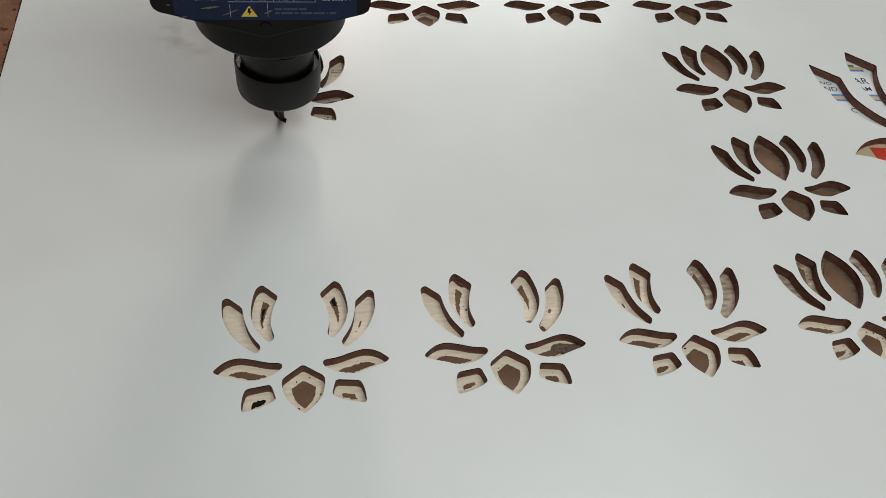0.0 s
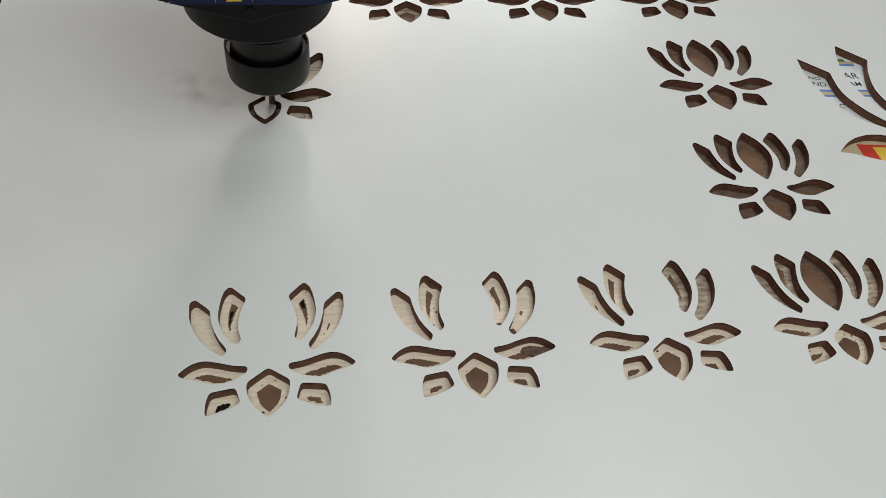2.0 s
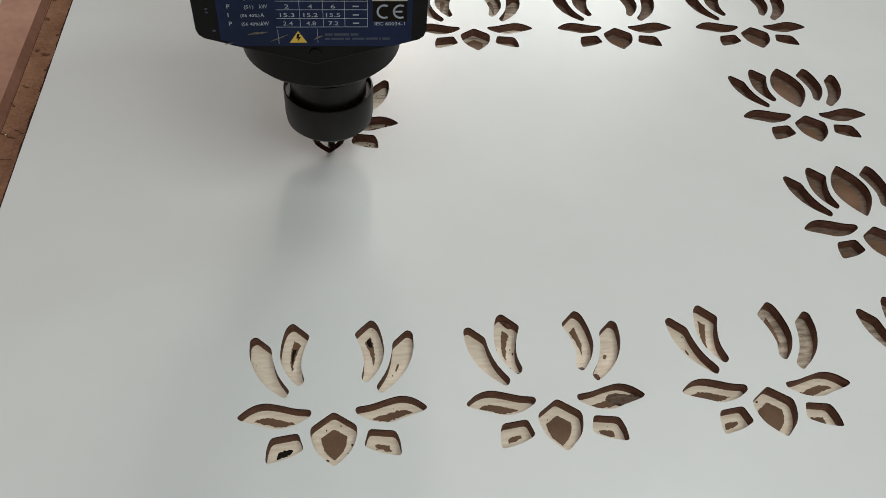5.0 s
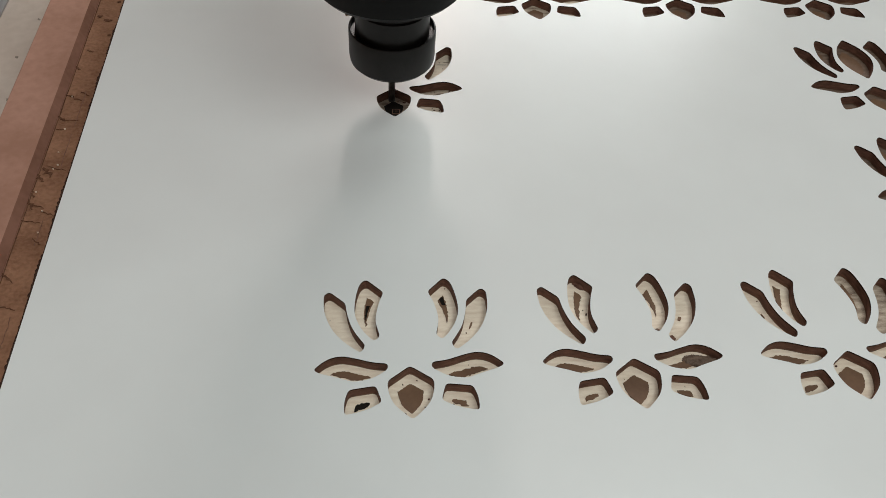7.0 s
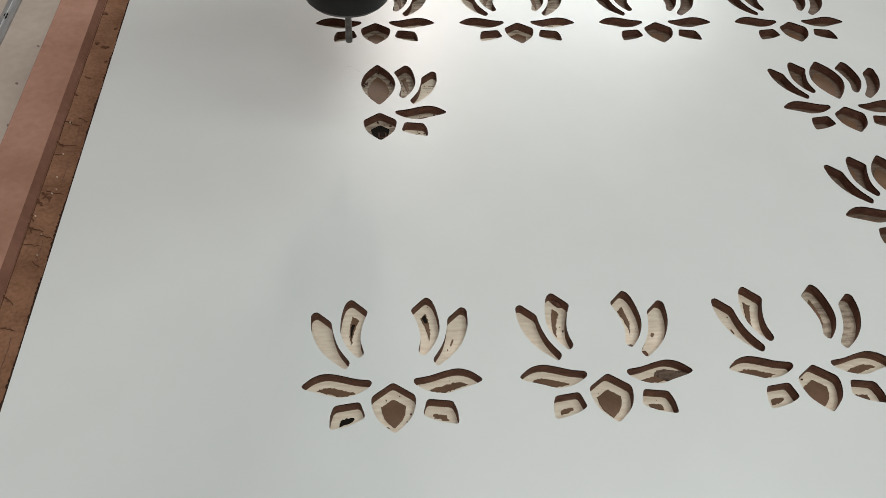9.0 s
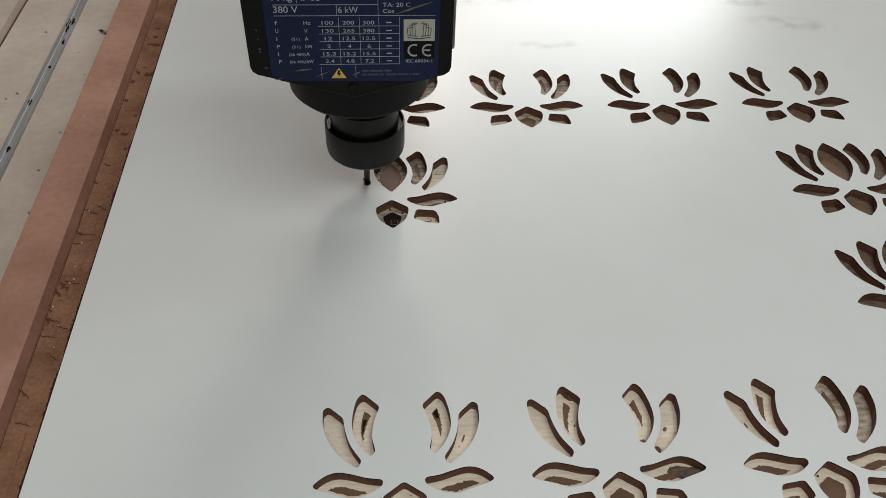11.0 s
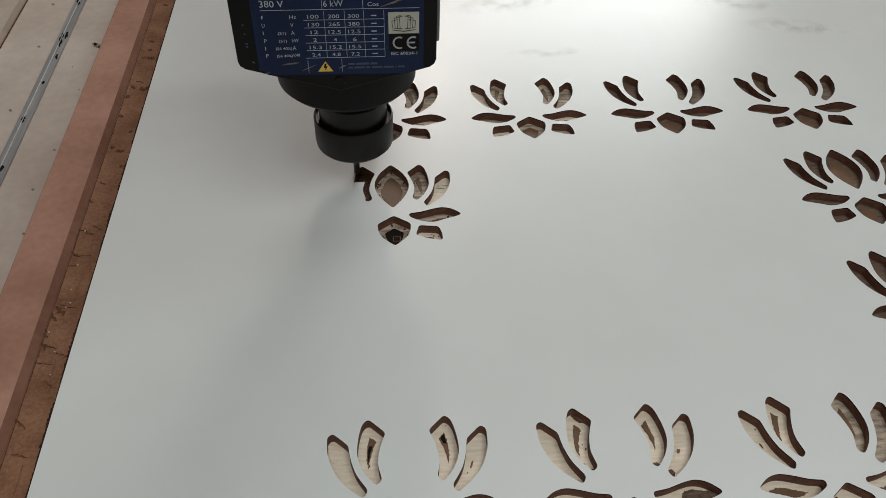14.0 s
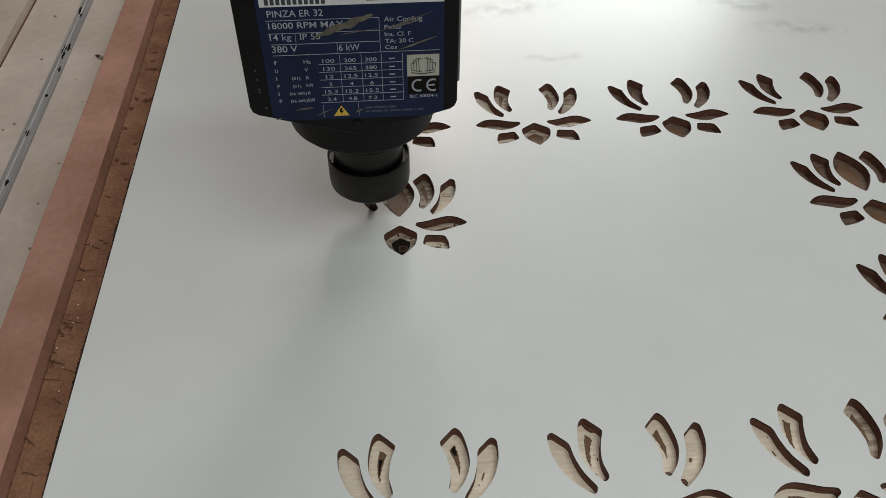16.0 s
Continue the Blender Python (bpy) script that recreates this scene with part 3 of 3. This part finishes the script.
for x, y, w, h, a, mat in ((0.1266, 0.0078, 0.0040, 0.0018, -28, HDF), (0.1588, -0.0211, 0.0022, 0.0015, 10, MILLED), (0.1656, -0.0252, 0.0020, 0.0018, -30, HDF), (0.1773, -0.0384, 0.0095, 0.0038, -12, MILLED)):
    lump = bmesh.new()
    bmesh.ops.create_icosphere(lump, subdivisions=5 if w > 0.005 else 4, radius=1, matrix=pose(x, y, -0.0062, 0, 0, a) @ Matrix.Diagonal((w, h, 0.0019, 1)))
    for v in lump.verts:
        p = v.co.copy()
        v.co += noise.noise_vector(p * 420) * 0.0009 + noise.noise_vector(p * 1500) * 0.00045
    tagged(part("fibre_clump", lump, mat), "clump of torn brown fibre stuck in a cut-out", "debris", "debris in the cut-outs")

for x0, x1, z_, mat in ((-2.4, 2.4, 0.0003, HDF), (-1.9, 1.9, 0.0005, GRIME), (-0.8, 0.8, 0.0007, CHAR_AND_SHADE)):
    cx, cy = spot(0, 2)[0] + 2.0, spot(0, 2)[1] - 37.0
    pad("knot_mark", [((cx + a) * MM, (cy + b * 0.9) * MM) for a, b in ((x0, x0), (x1, x0), (x1, x1), (x0, x1))], FLOOR_Z, -THICK - 0.0002 + z_, mat, spoilboard)

paper = thing("printed_scrap", "white printed packaging scrap under the sheet", "paper", m=pose(0.0145, 0.0015, 0))
part("card", prism(bmesh.new(), [(0.396, 0.112), (0.470, 0.112), (0.470, 0.215), (0.396, 0.215)], -0.0066, -0.0060), PAPER, paper)
flatz = lambda x, y, a=0: pose(x * MM, y * MM, -0.0059, 0, 0, a)
for words, x, y, w, h, a in (("ND", 409.5, 168.6, 10.0, 4.6, -8), ("AR", 437.5, 176.5, 12.0, 6.5, -3), ("AM", 438.0, 168.2, 9.5, 4.4, -3), ("NO", 409.0, 176.0, 9.0, 3.0, -8), ("C", 419.0, 145.0, 4.5, 4.5, -20)):
    lettering(words, 0, w, 0, h, INK, paper, flatz(x, y, a))
for x0, x1, y0, y1, mat in ((412.0, 424.0, 162.2, 164.4, INK_BLUE), (413.0, 426.0, 156.6, 158.6, INK_BLUE), (412.5, 425.0, 158.6, 162.2, INK_SAND), (437.0, 452.0, 191.0, 193.0, INK_BLUE), (436.5, 453.0, 193.0, 196.0, INK_SAND), (441.0, 446.5, 196.0, 199.0, INK_GREEN), (438.0, 452.0, 161.8, 163.8, INK_BLUE), (439.0, 452.0, 156.4, 158.2, INK_BLUE), (438.5, 452.0, 158.2, 161.8, INK_SAND)):
    part("printed_band", prism(bmesh.new(), [(x0 * MM, y0 * MM), (x1 * MM, (y0 - 0.8) * MM), (x1 * MM, (y1 - 0.8) * MM), (x0 * MM, y1 * MM)], -0.0061, -0.0059), mat, paper)
wrapper = thing("red_wrapper", "red and sand coloured printed wrapper under the sheet", "wrapper", m=pose(0.0165, 0.0027, 0))
part("wrapper_sheet", prism(bmesh.new(), [(0.388, 0.075), (0.490, 0.075), (0.490, 0.111), (0.388, 0.111)], -0.0066, -0.0060), INK_SAND, wrapper)
part("red_print", prism(bmesh.new(), [(0.4130, 0.084), (0.450, 0.080), (0.450, 0.104), (0.4120, 0.1065)], -0.0061, -0.0059), INK_RED, wrapper)
part("yellow_print", prism(bmesh.new(), [(0.4235, 0.090), (0.450, 0.086), (0.450, 0.101), (0.4225, 0.1035)], -0.0060, -0.0058), YELLOW, wrapper)

# ---- what the cutter takes out while the clip runs: white chips and a loose plug ----
DX, DY = spot(0, 2)
TOP = -0.00003


def chip(name, outline, label, group=""):
    xs, ys = [p[0] for p in outline], [p[1] for p in outline]
    c = ((min(xs) + max(xs)) / 2, (min(ys) + max(ys)) / 2)
    bm = prism(bmesh.new(), [(x - c[0], y - c[1]) for x, y in outline], -THICK, TOP)
    for f in bm.faces:
        f.material_index = 0 if f.normal.z > 0.5 else 1
    ob = part(name, bm, [WHITE, HDF])
    ob.location = (*c, 0)
    return tagged(ob, label, "offcut", group), c


LEAVING = []
shield_ring = placed(SHAPES["shield"], DX, DY)
plug_ring = inset(shield_ring, 0.0035)
plug, plug_home = chip("loose_plug", plug_ring, "small white shield shaped offcut from the cutter")
mid = Vector(np.mean(np.array(shield_ring), 0))


def reach(outline, a):
    """How far the outline lies from its middle in the direction a."""
    d, best = Vector((math.cos(a), math.sin(a))), 0.0
    for p, q in zip(outline, outline[1:] + outline[:1]):
        p, e = Vector(p) - mid, Vector(q) - Vector(p)
        det = d.x * -e.y + e.x * d.y
        if abs(det) > 1e-12:
            t, u = (p.x * -e.y + e.x * p.y) / det, (d.x * p.y - d.y * p.x) / det
            if -1e-6 <= u <= 1 + 1e-6 and t > best:
                best = t
    return best


for k in range(7):
    a0, a1 = radians(-100 + k * 27), radians(-100 + (k + 1) * 27)
    arc = [a0 + (a1 - a0) * i / 8 for i in range(9)]
    outer = [tuple(mid + Vector((math.cos(a), math.sin(a))) * (reach(shield_ring, a) + 0.0001)) for a in arc]
    within = [tuple(mid + Vector((math.cos(a), math.sin(a))) * reach(plug_ring, a)) for a in arc]
    LEAVING.append((*chip("white_chip", outer + within[::-1], "small white chip milled out of the sheet", "milled chips"), (0.1, 0.3, 0.6, 0.8, 1.1, 1.6, 2.1)[k]))

petal = SHAPES["inner"]


def crossing(y):
    xs = []
    for (xa, ya), (xb, yb) in zip(petal, petal[1:] + petal[:1]):
        if (ya - y) * (yb - y) < 0:
            xs.append(xa + (xb - xa) * (y - ya) / (yb - ya))
    return (min(xs), max(xs)) if len(xs) > 1 else None


low_y, high_y = min(p[1] for p in petal) + 0.02, max(p[1] for p in petal) - 0.02
bands = [low_y + (high_y - low_y) * k / 9 for k in range(10)]
for k in range(9):
    ys = [bands[k] + (bands[k + 1] - bands[k]) * i / 6 for i in range(7)]
    spans = [crossing(y) for y in ys]
    cut = [max(r - 4.0, l + 0.001) for l, r in spans]
    right = [(r + 0.1, y) for (l, r), y in zip(spans, ys)] + [(c, y) for c, y in zip(cut, ys)][::-1]
    LEAVING.append((*chip("white_chip", placed(right, DX, DY), "small white chip milled out of the sheet", "milled chips"), 10.7 + 1.5 * k / 8))
    if max(c - l for c, (l, r) in zip(cut, spans)) > 0.3:
        left = [(c, y) for c, y in zip(cut, ys)] + [(l - 0.1, y) for (l, r), y in zip(spans, ys)][::-1]
        LEAVING.append((*chip("white_chip", placed(left, DX, DY), "small white chip milled out of the sheet", "milled chips"), (15.1, 14.8, 14.6, 14.3, 14.1, 13.8, 13.6, 13.3, 13.1)[k]))

# ---- slivers the cutter left standing in the narrow petals ----
for tag_, p_, at, l_, w_ in (("A", "outer_right", 0.55, 0.0040, 0.0009), ("B", "outer_right", 0.52, 0.0022, 0.0016), ("C", "outer", 0.5, 0.0030, 0.0006)):
    ring = next(q for t_, k_, q, _ in milled if t_ == tag_ and k_ == p_)
    cx, cy = sum(q[0] for q in ring) / len(ring), sum(q[1] for q in ring) / len(ring)
    lean = radians(70 if p_ == "outer_right" else 110)
    nib = [(cx + l_ * u * math.cos(lean) - w_ * v * math.sin(lean), cy + l_ * u * math.sin(lean) + w_ * v * math.cos(lean)) for u, v in ((-0.5, -0.3), (0.1, -0.55), (0.5, -0.4), (0.45, 0.4), (0.0, 0.5), (-0.5, 0.35))]
    pad("uncut_sliver", nib, FLOOR_Z - 0.001, -THICK - 0.0002, SKIN, spoilboard)

# ---- torn crumbs left in the fresh cut-outs ----
crumb_rng = random.Random(21)
for tag_, p_, count_ in (("D", "inner", 16), ("D", "bud", 14), ("D", "shield", 12), ("D", "inner_right", 6), ("D", "side_right", 5), ("D", "foot_right", 6), ("A", "shield", 5), ("B", "inner", 6), ("C", "shield", 3), ("I", "shield", 4)):
    rings = [q for t_, k_, q, _ in milled if t_ == tag_ and k_ == p_] or ([placed(SHAPES[p_], DX, DY)] if tag_ == "D" and p_ in SHAPES else [])
    for ring in rings:
        xs, ys = [q[0] for q in ring], [q[1] for q in ring]
        hem, deep = inset(ring, 0.0006), inset(ring, 0.0030)
        clump = bmesh.new()
        made = 0
        for attempt in range(count_ * 30):
            c = (crumb_rng.uniform(min(xs), max(xs)), crumb_rng.uniform(min(ys), max(ys)))
            if made < count_ and enclosed(hem, c) and not (len(deep) > 4 and enclosed(deep, c)):
                made += 1
                size = crumb_rng.uniform(0.0003, 0.0010)
                bmesh.ops.create_icosphere(clump, subdivisions=1, radius=1, matrix=pose(c[0], c[1], FLOOR_Z + size * 0.5, crumb_rng.uniform(0, 90), 0, crumb_rng.uniform(0, 180)) @ Matrix.Diagonal((size * crumb_rng.uniform(0.8, 2.2), size, size * 0.7, 1)))
        tagged(part("fibre_crumbs", clump, CRUMB), "red brown fibre crumbs lying in a fresh cut-out", "debris", kind="stuff")

# ---- sawdust blown over the sheet ----
DUST = material("sawdust", (0.30, 0.25, 0.22), 0.9)
dn = DUST.node_tree
d_co, d_sub, d_len = dn.nodes.new("ShaderNodeTexCoord"), dn.nodes.new("ShaderNodeVectorMath"), dn.nodes.new("ShaderNodeVectorMath")
d_sub.operation, d_len.operation = "SUBTRACT", "LENGTH"
d_sub.inputs[1].default_value = (0.5, 0.5, 0.0)
dn.links.new(d_co.outputs["Generated"], d_sub.inputs[0])
dn.links.new(d_sub.outputs[0], d_len.inputs[0])
d_fade, d_noise, d_map, d_mul = dn.nodes.new("ShaderNodeMapRange"), dn.nodes.new("ShaderNodeTexNoise"), dn.nodes.new("ShaderNodeMapRange"), dn.nodes.new("ShaderNodeMath")
d_fade.inputs["From Min"].default_value, d_fade.inputs["From Max"].default_value = 0.5, 0.1
d_noise.inputs["Scale"].default_value, d_noise.inputs["Detail"].default_value = 70, 6
d_map.inputs["From Min"].default_value, d_map.inputs["From Max"].default_value, d_map.inputs["To Max"].default_value = 0.42, 0.8, 0.27
d_mul.operation = "MULTIPLY"
dn.links.new(d_len.outputs["Value"], d_fade.inputs[0])
dn.links.new(d_co.outputs["Object"], d_noise.inputs["Vector"])
dn.links.new(d_noise.outputs[0], d_map.inputs[0])
dn.links.new(d_fade.outputs[0], d_mul.inputs[0])
dn.links.new(d_map.outputs[0], d_mul.inputs[1])
dn.links.new(d_mul.outputs[0], dn.nodes["Principled BSDF"].inputs["Alpha"])
for x, y, w, h, a in ((0.137, 0.433, 0.110, 0.036, 12), (0.162, 0.351, 0.070, 0.016, 5), (0.346, 0.429, 0.09, 0.028, -10), (0.383, 0.388, 0.10, 0.03, -8), (0.22, 0.471, 0.16, 0.036, 4)):
    bm = bmesh.new()
    prism(bm, [(math.cos(k * math.pi / 12) * w / 2, math.sin(k * math.pi / 12) * h / 2) for k in range(24)], 0, 0.00008)
    dust = part("sawdust_streak", bm, DUST)
    dust.matrix_basis = pose(x, y, 0.00004, 0, 0, a)
    tagged(dust, "thin streak of brown sawdust on the white sheet", "sawdust", kind="stuff")

# Flat moving smudge that paints the shadow of sawdust in the air.
puff = part("dust_shadow_smudge", prism(bmesh.new(), [(math.cos(k * math.pi / 12) * 0.034, math.sin(k * math.pi / 12) * 0.020) for k in range(24)], 0, 0.00008), DUST)
tagged(puff, "faint brown smudge painting blown sawdust and its shadow", "sawdust", kind="stuff")

# ---- wear along the board's side, with painted shade and highlight lines ----
crack_rng = random.Random(11)


def ragged(name, s, off, length, width, z, mat, parent, turn=0.0, jag=1.0):
    """A ragged flat mark at a place along the sheet's edge."""
    up, low = [], []
    for k in range(9):
        a = (k / 8 - 0.5) * length
        w = width * (0.25 + 0.75 * math.sin(math.pi * (k + 0.4) / 9)) / 2
        b = (0.25 * width + 0.09 * length) * crack_rng.uniform(-1, 1) * jag
        for row, sg in ((up, 1), (low, -1)):
            u, v = a, b + sg * w * crack_rng.uniform(0.4, 1.2)
            row.append(along_edge(off + u * math.cos(turn) - v * math.sin(turn), s + u * math.sin(turn) + v * math.cos(turn)))
    return part(name, prism(bmesh.new(), low + up[::-1], z - 0.0004, z + 0.0003), mat, parent)


def wandering(name, s0, s1, off, sway, width, z, mat, parent, seed, step=0.0016):
    """A thin uneven line that follows the sheet's edge."""
    near, far = [], []
    for k in range(int((s1 - s0) / step) + 1):
        a = s0 + k * step
        o = off + sway * noise.noise((a * 60, seed, 0.0)) + sway * 0.4 * noise.noise((a * 260, seed, 3.0))
        w = width * (0.55 + 0.9 * abs(noise.noise((a * 330, seed, 7.0))) + 0.5 * noise.noise((a * 45, seed, 5.0)))
        near.append(along_edge(o, a))
        far.append(along_edge(o + max(w, 0.0001), a))
    return part(name, prism(bmesh.new(), near + far[::-1], z - 0.0004, z), mat, parent)


for s0, s1, seed in ((-0.0294, 0.0049, 1), (0.0504, 0.0725, 2), (0.1105, 0.1398, 3), (0.1464, 0.1809, 4), (0.3443, 0.3796, 6)):
    wandering("seam", s0, s1, 0.0159, 0.0009, 0.00035, -0.01975, HDF, ledge, seed)
# Dark line painting the shadow gap under the sheet's edge.
wandering("dark_edge_line", -0.12, 0.75, -0.0001, 0.0003, 0.0016, -0.00025, CHAR_AND_SHADE, sheet, 8, 0.0011)
# Thin dark line on the ledge next to the pink board.
wandering("dark_edge_line", -0.12, 0.75, 0.0264, 0.0002, 0.0005, -0.01970, DEEP, ledge, 9, 0.0011)
for s_, o_, l_, w_, turn_ in ((0.1738, 0.0227, 0.012, 0.0022, 0.5), (0.1774, 0.0159, 0.007, 0.0012, 0.7), (0.1543, 0.0253, 0.009, 0.0030, 0.8), (0.152, 0.0198, 0.009, 0.0007, 0.1), (0.1435, 0.0238, 0.004, 0.0008, 0.0), (0.1063, 0.0224, 0.009, 0.0042, 0.9), (0.1015, 0.0253, 0.007, 0.0030, 0.8),
                              (0.1091, 0.0179, 0.010, 0.0006, 0.5), (0.0895, 0.0265, 0.007, 0.0022, 1.3), (0.0815, 0.0258, 0.009, 0.0032, 1.0), (0.0791, 0.0212, 0.007, 0.0009, 0.1), (0.0677, 0.0227, 0.011, 0.0006, 0.0), (0.0734, 0.0145, 0.008, 0.0008, 0.4), (0.0533, 0.0159, 0.006, 0.0014, 0.6),
                              (0.4105, 0.0185, 0.004, 0.0035, 0.0), (0.3971, 0.0183, 0.003, 0.0060, 0.1), (0.384, 0.0154, 0.006, 0.0070, 0.0), (0.3848, 0.0207, 0.004, 0.0018, 0.0), (0.3378, 0.0137, 0.006, 0.0110, 0.1), (0.3488, 0.0188, 0.006, 0.0012, 0.3), (0.3417, 0.0227, 0.006, 0.0035, 0.8), (0.3283, 0.0241, 0.003, 0.0080, 0.0),
                              (0.3024, 0.0249, 0.004, 0.0070, 0.1), (0.2639, 0.0232, 0.003, 0.0060, 0.0), (0.2588, 0.0170, 0.005, 0.0050, 0.2), (0.2817, 0.0135, 0.002, 0.0050, 0.0), (0.2408, 0.0130, 0.002, 0.0040, 0.0), (0.2225, 0.0217, 0.004, 0.0020, 0.5), (0.2041, 0.0256, 0.004, 0.0025, 0.9), (0.4746, 0.0174, 0.005, 0.0030, 0.3),
                              (0.0291, 0.0246, 0.010, 0.0022, 0.8), (0.0097, 0.0193, 0.008, 0.0012, 0.4), (-0.0195, 0.0246, 0.008, 0.0030, 0.9), (-0.0441, 0.0183, 0.009, 0.0010, 0.3)):
    ragged("crack", s_, o_, l_ * 1.1, w_ * 0.62, -0.0199, DEEP, ledge, turn_ + crack_rng.uniform(-0.2, 0.2), 0.6)
for s_, o_ in ((0.112, 0.0179), (0.1086, 0.0196), (0.0901, 0.0246), (0.0595, 0.0164), (0.1744, 0.0230), (0.1228, 0.0198), (0.0753, 0.0179), (0.1435, 0.0207)):
    ragged("fibre_speck", s_, o_, 0.0009, 0.0006, -0.0195, CREAM, ledge, 0.4)
for s_, o_, l_ in ((0.5137, 0.1061, 0.014), (0.505, 0.1042, 0.007), (0.4395, 0.1042, 0.024), (0.4464, 0.1014, 0.012), (0.411, 0.1014, 0.008), (0.3194, 0.1043, 0.008), (0.3708, 0.1023, 0.004), (0.2591, 0.1033, 0.007), (0.5584, 0.1047, 0.016)):
    ragged("rail_mark", s_, o_, l_, 0.0030, -0.032, GRIME, bed, 1.5, 0.25)
# The rail's highlight, put in as a pale strip.
part("rail_highlight", prism(bmesh.new(), strip(0.1046, 0.1044), -0.0335, -0.0312), PAPER, bed, "pale strip painting the highlight along the rail")
for s_, o_, l_ in ((0.4314, 0.0726, 0.010), (0.4335, 0.0752, 0.006), (0.4283, 0.0700, 0.004), (0.2817, 0.0724, 0.003), (0.4317, 0.1219, 0.004), (0.2362, 0.0762, 0.003), (0.5084, 0.1285, 0.005), (0.3354, 0.1190, 0.004), (0.3283, 0.1257, 0.003), (0.1902, 0.0704, 0.003), (0.362, 0.0728, 0.002), (0.3971, 0.0857, 0.002)):
    ragged("stain", s_, o_, l_, l_ * 0.7, -0.0342, STAIN, bed, 1.0, 0.2)
part("bed_step", prism(bmesh.new(), strip(0.155, 0.42), -0.034, -0.026), PAINT, bed, "raised white painted cover")
# Shadow at the foot of the cover, painted as a flat dark strip.
part("bed_gap_shade", prism(bmesh.new(), strip(0.1535, 0.1548), -0.0339, -0.0336), DEEP, bed, "dark strip painting the shadow gap beside the raised cover")


def motions():
    tip = [(0, 31.0, 139.5, 0.5), (0.5, 34.5, 135.0, 1), (1, 40.0, 141.0, 1), (1.5, 42.5, 150.5, 0.5), (2, 40.3, 153.0, 0.5), (2.5, 34.6, 157.2, 1.0),
           (3, 35.0, 157.5, -3.5), (3.5, 28.3, 153.5, -5.5), (4.6, 34.0, 136.0, -2), (6, 42.2, 155.5, -2.5), (6.5, 39.8, 152.0, 0), (7, 34.5, 155.1, 0.5),
           (7.3, 34.5, 156.5, 1), (7.5, 34.3, 157.0, 16.7), (8, 34.5, 159.0, 52), (8.5, 19.0, 172.0, 55), (9, 17.6, 172.5, 50), (9.5, 18.1, 174.0, 39.8), (10, 18.7, 180.0, 17.0), (10.4, 19.4, 178.6, 10), (10.6, 19.3, 178.6, 1.5),
           (12.5, 19.6, 203.0, 1.5), (13, 18.0, 206.4, 1.5), (13.5, 13.9, 209.0, 1.5), (14, 12.0, 204.2, 1), (14.5, 12.3, 190.8, 0.5), (15, 17.2, 179.5, 0), (15.5, 19.0, 176.2, 0), (16, 18.3, 178.0, -1.5)]
    walk(spindle, [(t, pose(x * MM, y * MM, z * MM, 0, 0, 1.0)) for t, x, y, z in tip])
    px, py = plug_home
    walk(plug, [(0, pose(px, py, 0)), (6.5, pose(px, py, 0)), (6.6, pose(px - 0.006, py + 0.004, 0.008, 15, -40, 20)), (6.7, pose(px - 0.05, py + 0.01, 0.03, 30, -80, 40)), (6.9, pose(-0.45, py, 0.06, 40, -110, 60)),
                (7.3, pose(-1.3, py, -0.894, 0, -180, 90)), (16, pose(-1.3, py, -0.894, 0, -180, 90))])
    walk(puff, [(t, pose(x, y, z, 0, 0, a)) for t, x, y, z, a in ((0, -0.035, 0.222, 0.0001, -40), (1, 0.000, 0.195, 0.0001, -35), (1.8, 0.002, 0.168, 0.0001, -30), (2.0, -0.005, 0.165, 0.0001, -30), (2.4, -0.35, 0.17, 0.01, -30), (3.0, -0.80, 0.17, -0.895, -30),
                (11.2, -0.80, 0.21, -0.895, -35), (11.8, -0.60, 0.22, 0.01, -35), (12.3, -0.040, 0.245, 0.0001, -35), (12.5, -0.033, 0.242, 0.0001, -35), (13, -0.047, 0.222, 0.0001, -15), (13.4, -0.32, 0.225, 0.01, -15), (14.1, -0.32, 0.268, 0.01, -10), (14.5, -0.066, 0.274, 0.0001, -10), (14.8, -0.11, 0.27, 0.0001, -10), (15.2, -0.60, 0.27, 0.01, -10), (15.8, -0.80, 0.27, -0.895, -10), (16, -0.80, 0.27, -0.895, -10))])
    drop = random.Random(3)
    for ob, (x, y), t in LEAVING:
        far = (-1.2 + drop.uniform(-0.3, 0.3), drop.uniform(-0.6, 0.8), -0.894)
        walk(ob, [(0, pose(x, y, 0)), (t, pose(x, y, 0)), (t + 0.07, pose(x - 0.09, y + 0.01, 0.03, 10, -40, 20)), (t + 0.14, pose(-0.45, y, 0.05, 20, -70, 60)), (t + 0.6, pose(*far)), (16.5, pose(*far))])


motions()
